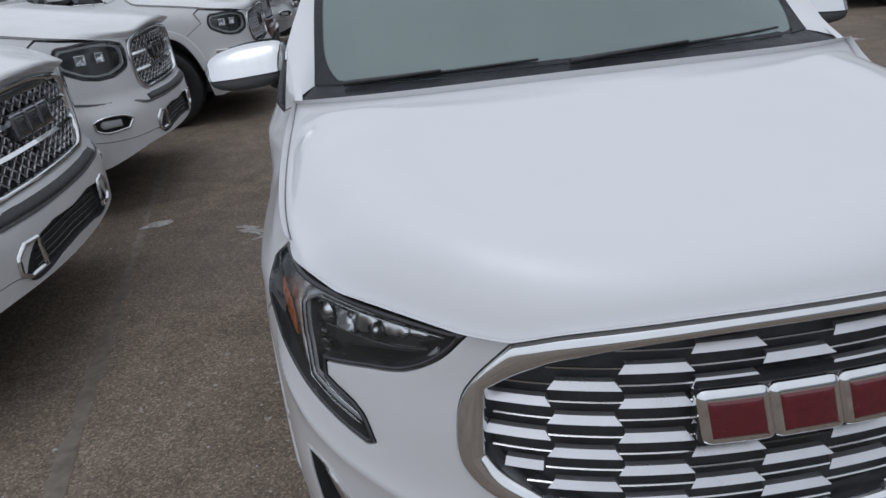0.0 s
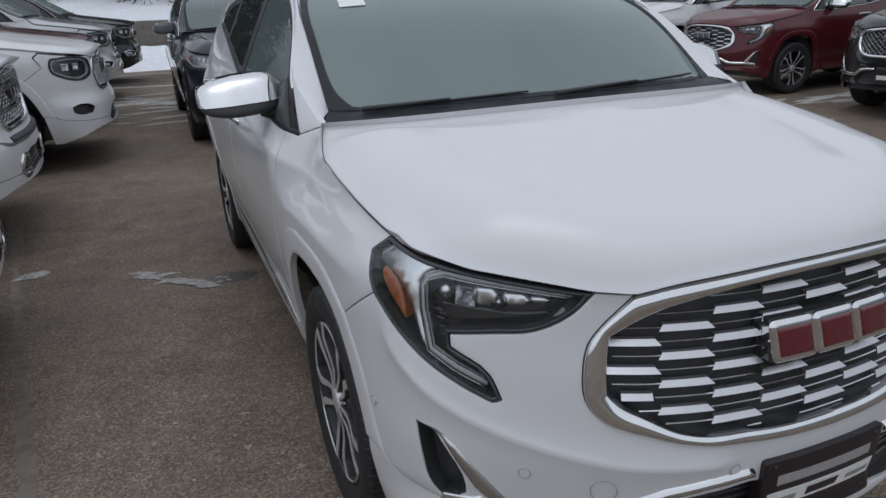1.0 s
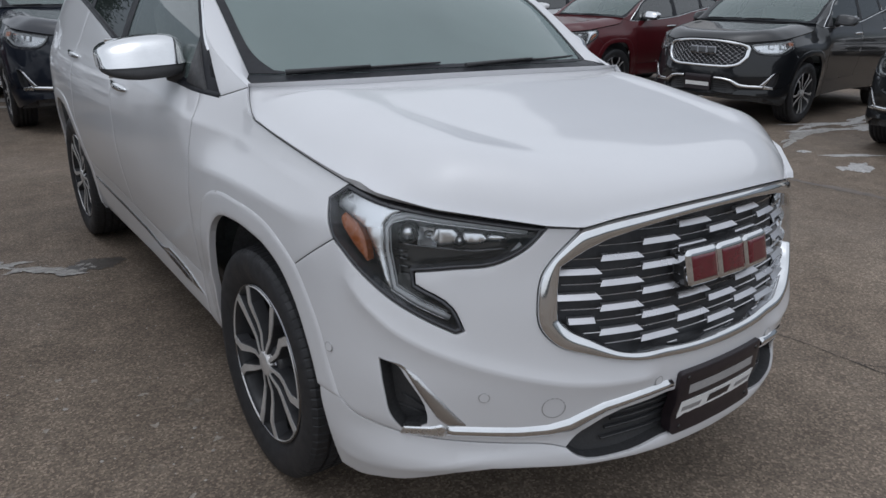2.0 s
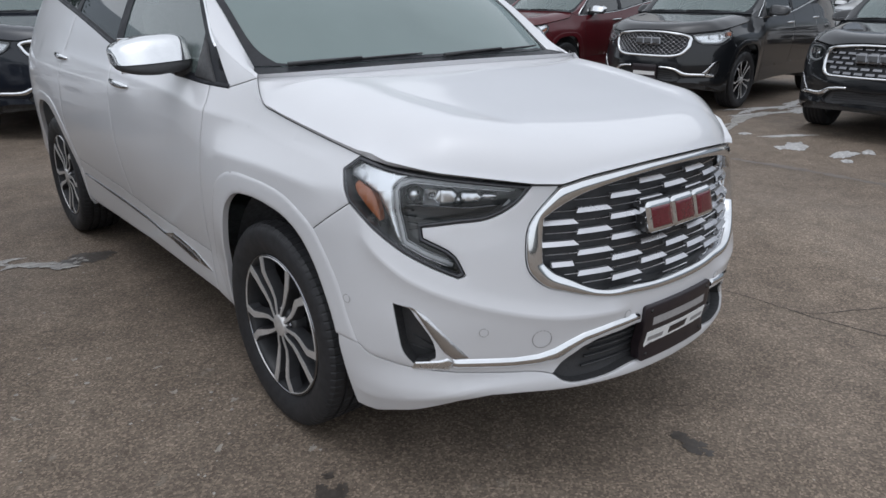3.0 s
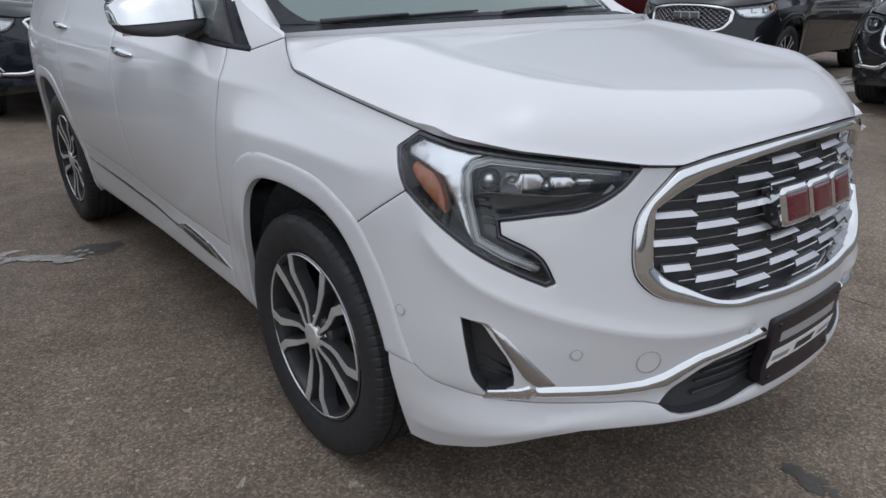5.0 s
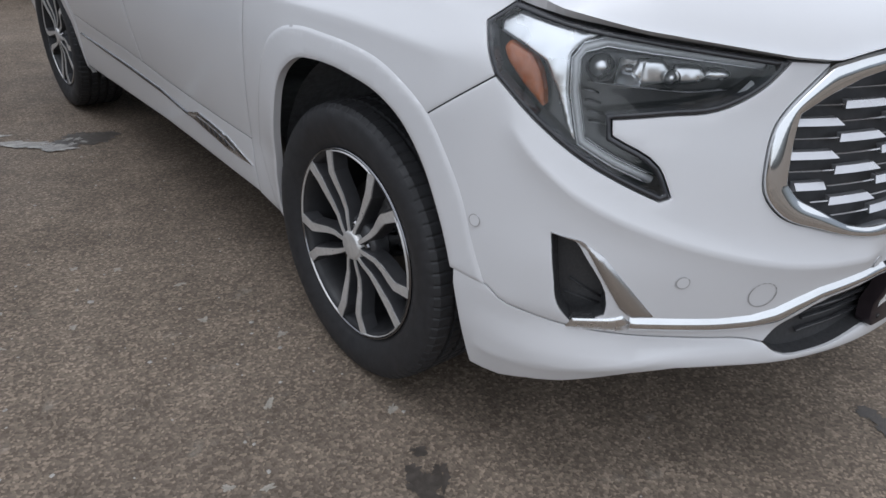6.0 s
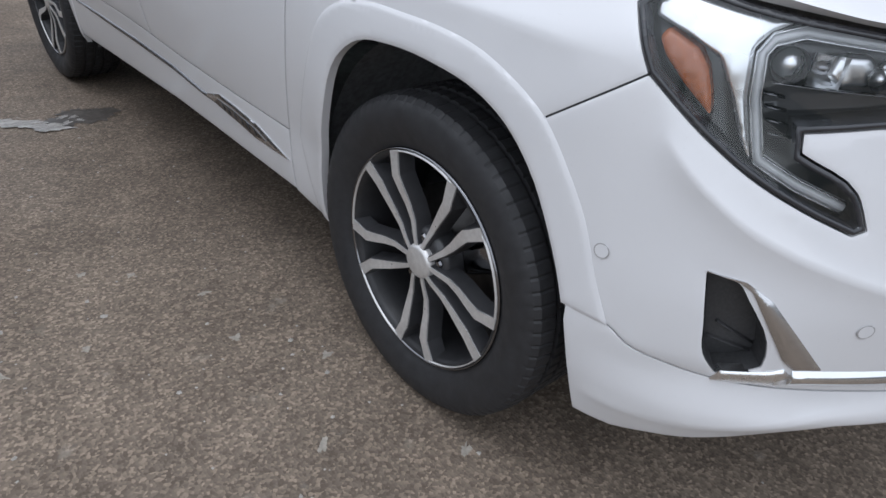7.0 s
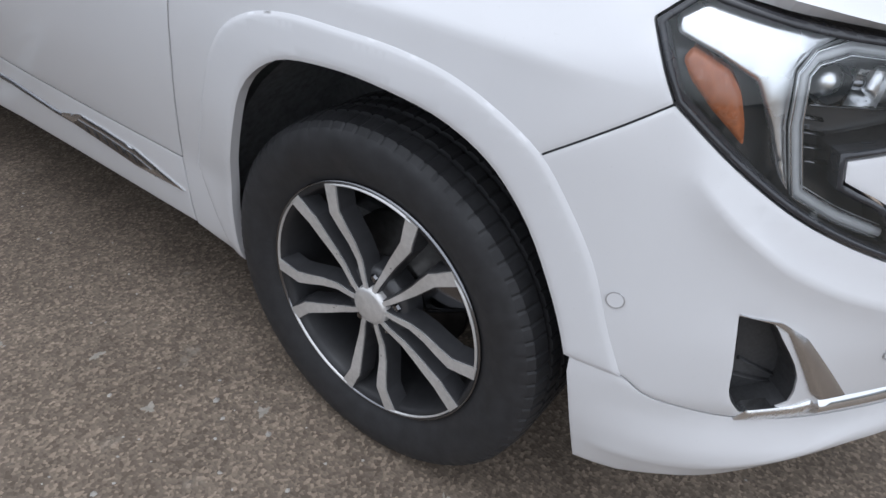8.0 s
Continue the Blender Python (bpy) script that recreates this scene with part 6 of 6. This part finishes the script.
# long, plain lamps and wider grilles for the cars of other makes
S_LOW = fair([(.535, .938), (.562, .880), (.62, .830), (.80, .808), (.95, .822), (1.059, .879)])
S_LAMP = LAMP_TOP[:-1] + S_LOW[:-1] + LAMP_BACK[:-1]
WIDE_GRILLE = fair([(.458, .935), (.540, .915), (.560, .880), (.545, .780), (.450, .690), (.380, .668), (.127, .655)], corner=30), fair([(.395, .926), (.490, .897), (.512, .870), (.500, .790), (.425, .715), (.365, .696), (.127, .684)], corner=30)
WING_GRILLE = fair([(.458, .935), (.490, .905), (.440, .830), (.300, .755), (.127, .735)], corner=30), fair([(.395, .926), (.440, .897), (.405, .845), (.280, .778), (.127, .760)], corner=30)

# behind the white SUV
MEDIUM = Shape(1.0, 1.01, 1.03)
navy = car_body("navy_suv", pose(0.06, 6.90, 0), NAVY, "dark navy SUV with chrome trim, parked behind the white one", MEDIUM, style="bars", step=0.045, badge_red=False, wheels=(0.36, 0.232, 0.247), cap=NAVY, side_glass=PRIVACY, lamp=S_LAMP, lamp_low=S_LOW, grille_half=WING_GRILLE)

# the row across the aisle
ROW = dict(side_glass=PRIVACY, group="row of parked SUVs")
LONG = Shape(1.045, 1.06, 1.03)
car_body("black_suv", pose(7.30, 3.60, 0, 0, 0, -85), BLACK, "black mid-size SUV with a chrome mesh grille", LONG, style="mesh", step=0.045, lamp=S_LAMP, lamp_low=S_LOW, grille_half=WIDE_GRILLE, badge_red=False, cap=BLACK, wheels=(0.37, 0.235, 0.255), **ROW)
car_body("black_compact_suv", pose(6.95, 0.72, 0, 0, 0, -90), BLACK, "black compact SUV with a bright grille rim", COMPACT, style="bars", step=0.05, lamp=T_LAMP, lamp_low=T_LOW, truck_lamp=True, grille_half=T_GRILLE, badge_red=False, cap=BLACK, **ROW)
car_body("red_suv", pose(7.25, 6.50, 0, 0, 0, -90), RED, "dark red compact SUV with a chrome grille", COMPACT, style="dash", step=0.045, badge_red=False, cap=CHROME, **ROW)
LARGE = Shape(1.08, 1.10, 1.06)
family = car_body("white_family_suv", pose(7.60, 9.45, 0, 0, 0, -90), WHITE_DUSTY, "large white family SUV with a bright grille", LARGE, style="bars", step=0.06, badge_red=False, wheels=(0.375, 0.24, 0.26), **ROW)
twin(navy, "white_far_suv", pose(7.5, 12.3, 0, 0, 0, -90), "white SUV in the far row", NAVY, WHITE_DUSTY, group="row of parked SUVs")
BACK = "back row of parked cars"
twin(family, "maroon_suv", pose(17.6, 9.9, 0, 0, 0, -90), "maroon SUV in the back row", WHITE_DUSTY, MAROON, group=BACK)
twin(family, "white_back_suv", pose(17.6, 7.0, 0, 0, 0, -90), "white SUV in the back row", group=BACK)
twin(dark, "silver_back_truck", pose(16.4, 4.2, 0, 0, 0, -90), "silver truck in the back row", BLACK, SILVER, group=BACK)
twin(truck, "white_back_truck", pose(16.4, 1.2, 0, 0, 0, -90), "white truck in the back row", group=BACK)

# ---- marks on the concrete ----
SLUSH = solid("grey_slush", (0.40, 0.39, 0.38), 0.6, 0, 0.35, 30, 0.008)
WET = solid("wet_stain", (0.060, 0.053, 0.046), 0.35, 0, 0.3, 12)
CRACK = solid("crack_filler", (0.045, 0.040, 0.036), 0.9, 0, 0.3, 40)
WORN_PAINT = solid("worn_line", (0.165, 0.140, 0.115), 0.8, 0, 0.3, 14)
OIL = solid("oil_stain", (0.062, 0.052, 0.044), 0.45, 0, 0.35, 30)


def blot(name, x, y, rx, ry, mat, label, category, seed, turn=0.0, z=0.003, dome=0.0, ragged=0.45, kind="", n=44):
    """A flat, ragged patch on the ground."""
    bm = bmesh.new()
    c = bm.verts.new((0, 0, z + dome))
    rings = []
    for q in (0.5, 0.8, 1.0):
        ring = []
        for i in range(n):
            a = 2 * math.pi * i / n
            k = 1 + ragged * noise.fractal(Vector((math.cos(a) * 1.6, math.sin(a) * 1.6, seed * 3.7)), 1.0, 2.0, 4)
            h = z + dome * (1 - q * q) * (1 + 0.5 * noise.noise(Vector((q * 5 * math.cos(a), q * 5 * math.sin(a), seed))))
            ring.append(bm.verts.new((rx * q * k * math.cos(a), ry * q * k * math.sin(a), max(h, z if q == 1.0 else z))))
        rings.append(ring)
    for i in range(n):
        bm.faces.new((c, rings[0][i], rings[0][(i + 1) % n])).smooth = True
        for a, b in zip(rings, rings[1:]):
            bm.faces.new((a[i], b[i], b[(i + 1) % n], a[(i + 1) % n])).smooth = True
    ob = part(name, bm, mat, None)
    ob.matrix_world = pose(x, y, 0, 0, 0, turn)
    return tagged(ob, label, category, kind=kind)


DAMP = solid("damp_patch", (0.072, 0.062, 0.053), 0.5, 0, 0.35, 40)
for i in range(6):
    blot("wet_stain", -.95 + rng.gauss(0, .035), 2.14 + rng.gauss(0, .045), rng.uniform(.045, .085), rng.uniform(.035, .070), DAMP if i % 2 else WET, "dark wet stain beside the ice", "stain", 130 + i, rng.uniform(0, 180), .0018 + .00015 * i, 0, 0.8)
for i in range(16):
    k = (i + rng.uniform(0, .8)) / 16
    blot("ice_patch", -1.46 + .43 * k + rng.gauss(0, .018), 2.46 - .42 * k + rng.gauss(0, .022), rng.uniform(.030, .075), rng.uniform(.016, .036), DIRTY_SNOW, "thin dirty ice patch on the concrete", "ice", 150 + i, rng.uniform(-60, 10), .0028 + .0002 * i, .002, 1.0)
for i in range(7):
    blot("ice_patch", -1.00 + rng.gauss(0, .045), 2.11 + rng.gauss(0, .045), rng.uniform(.010, .028), rng.uniform(.006, .014), DIRTY_SNOW, "small fleck of dirty ice on the wet stain", "ice", 170 + i, rng.uniform(0, 180), .0032 + .0001 * i, .001, 1.0)
SCUFF = solid("pale_scuff", (0.30, 0.275, 0.235), 0.9, 0, 0.25, 60)
for i, (x, y) in enumerate([(-1.31, .92), (-1.07, .64), (-1.09, .41), (-.94, .22), (-1.11, -.03), (-1.40, .58), (-1.20, .84), (-.87, -.22), (-1.58, .59), (-1.30, -.22), (-1.23, -.27)]):
    blot("scuff_mark", x, y, rng.uniform(.010, .020), rng.uniform(.008, .013), SCUFF, "small pale scuff on the concrete", "mark", 190 + i, rng.uniform(0, 180), .0014, 0, 1.0)
blot("gravel_smear", -2.02, 2.72, .09, .045, DIRTY_SNOW, "small lump of dirty ice", "ice", 4, 20, .004, .012, 0.6)
for i in range(16):
    a, d = rng.uniform(0, 2 * math.pi), abs(rng.gauss(0, 1))
    blot("oil_stain", -.95 + .055 * d * math.cos(a), -.46 + .040 * d * math.sin(a), rng.uniform(.012, .040), rng.uniform(.010, .026), OIL, "small dark oil stain", "stain", 205 + i, rng.uniform(0, 180), .0016 + .0001 * i, 0, 0.8)
for i in range(9):
    blot("oil_stain", .11 + rng.gauss(0, .012), -1.0 + rng.gauss(0, .035), rng.uniform(.012, .026), rng.uniform(.012, .030), OIL, "small dark oil stain", "stain", 305 + i, rng.uniform(0, 180), .0016 + .0001 * i, 0, 0.8)
for i, (x, y, rx, ry, h) in enumerate([(5.63, 1.71, .07, .05, .04), (5.36, 1.02, .24, .10, .05), (5.20, 1.10, .10, .06, .04), (5.33, .55, .20, .10, .07), (5.05, .42, .06, .05, .04), (5.62, .45, .10, .07, .06),
                                       (5.9, 1.35, .30, .06, .02), (5.7, 3.9, .30, .12, .03), (5.5, 5.0, .5, .12, .03), (4.9, 6.4, .6, .14, .04)]):
    blot("snow_lump", x, y, rx, ry, SLUSH, "small leftover lump of snow on the concrete", "snow", 10 + i, rng.uniform(-30, 30), .002, h * 0.4, 0.7, n=72)
for i in range(26):
    x, y = rng.uniform(-2.3, -.2), rng.uniform(8.0, 16.5)
    blot("snow_streak", x, y, rng.uniform(.25, .7), rng.uniform(.05, .12), DIRTY_SNOW if i % 3 else SLUSH, "thin streak of packed snow on the concrete", "snow", 40 + i, rng.uniform(-25, 15), .003, .008, 1.0)
for i in range(22):
    x, y = rng.uniform(6.2, 9.5), rng.uniform(1.9, 2.5) + (2.9 if i % 2 else 0)
    blot("snow_streak", x, y, rng.uniform(.2, .6), rng.uniform(.04, .10), SLUSH if i % 3 else DIRTY_SNOW, "thin streak of packed snow between the cars", "snow", 80 + i, rng.uniform(-20, 20), .003, .010, 1.0)


def crack(points, w, seed, mat=CRACK, name="crack", label="thin wandering crack in the concrete", category="crack", z=0.0022, wander=0.02):
    r = random.Random(seed)
    P = resample(np.array(points, float), 0.05, False)
    bm = bmesh.new()
    prev = None
    for i, p in enumerate(P):
        d = P[min(i + 1, len(P) - 1)] - P[max(i - 1, 0)]
        d = d / (np.linalg.norm(d) + 1e-9)
        nrm = np.array([-d[1], d[0]])
        c = p + nrm * r.gauss(0, wander * 0.4)
        ww = w * r.uniform(.4, 1.3)
        cur = [bm.verts.new((*(c - nrm * ww), z)), bm.verts.new((*(c + nrm * ww), z))]
        if prev:
            bm.faces.new((prev[0], cur[0], cur[1], prev[1]))
        prev = cur
    bmesh.ops.recalc_face_normals(bm, faces=bm.faces[:])
    return tagged(part(name, bm, mat, None), label, category)


crack([(1.35, .2), (1.40, -.37), (1.416, -.477), (1.425, -.618), (1.427, -.742), (1.432, -.84), (1.47, -1.10), (1.62, -1.5), (1.9, -2.1)], .0032, 1, wander=0.008)
crack([(1.427, -.742), (1.453, -.795), (1.50, -.835), (1.75, -.98), (2.4, -1.3), (3.3, -1.6)], .0026, 2, wander=0.008)
STAIN = solid("damp_concrete", (0.130, 0.110, 0.093), 0.7, 0, 0.25, 8)
crack([(4.30, 2.6), (4.34, 1.6), (4.36, 1.03), (4.41, .60), (4.40, .10), (4.36, -.8), (4.3, -2.0)], .055, 4, STAIN, "damp_streak", "damp dark streak across the concrete aisle", "stain", 0.0014, 0.02)
crack([(-2.33, 4.4), (-2.30, 4.1), (-1.82, .68), (-1.45, -2.0)], .032, 5, WORN_PAINT, "parking_line", "faded parking line on the concrete", "line", 0.0016, 0.01)

# pale grit and bits of salt scattered on the concrete
verts, faces = [], []
for i in range(220):
    x, y = rng.uniform(-3.2, 0.6), rng.uniform(-1.6, 4.0)
    if rng.random() < 0.5:
        x, y = rng.uniform(-1.9, -.8), rng.uniform(-.6, 2.0)
    r0 = rng.uniform(.002, .006) if i % 9 else rng.uniform(.006, .011)
    k, n0 = len(verts), 6
    verts.append((x, y, r0 * .55))
    for q in range(n0):
        a = 2 * math.pi * q / n0
        rr = r0 * rng.uniform(.6, 1.25)
        verts.append((x + rr * math.cos(a), y + rr * math.sin(a), .0008))
    faces += [(k, k + 1 + q, k + 1 + (q + 1) % n0) for q in range(n0)]
grit = bpy.data.meshes.new("grit")
grit.from_pydata(verts, [], faces)
grit.materials.append(solid("pale_grit", (0.34, 0.32, 0.29), 0.9, 0, 0.3, 40))
tagged(new("grit", grit), "pale grit scattered on the concrete", "grit", kind="stuff")
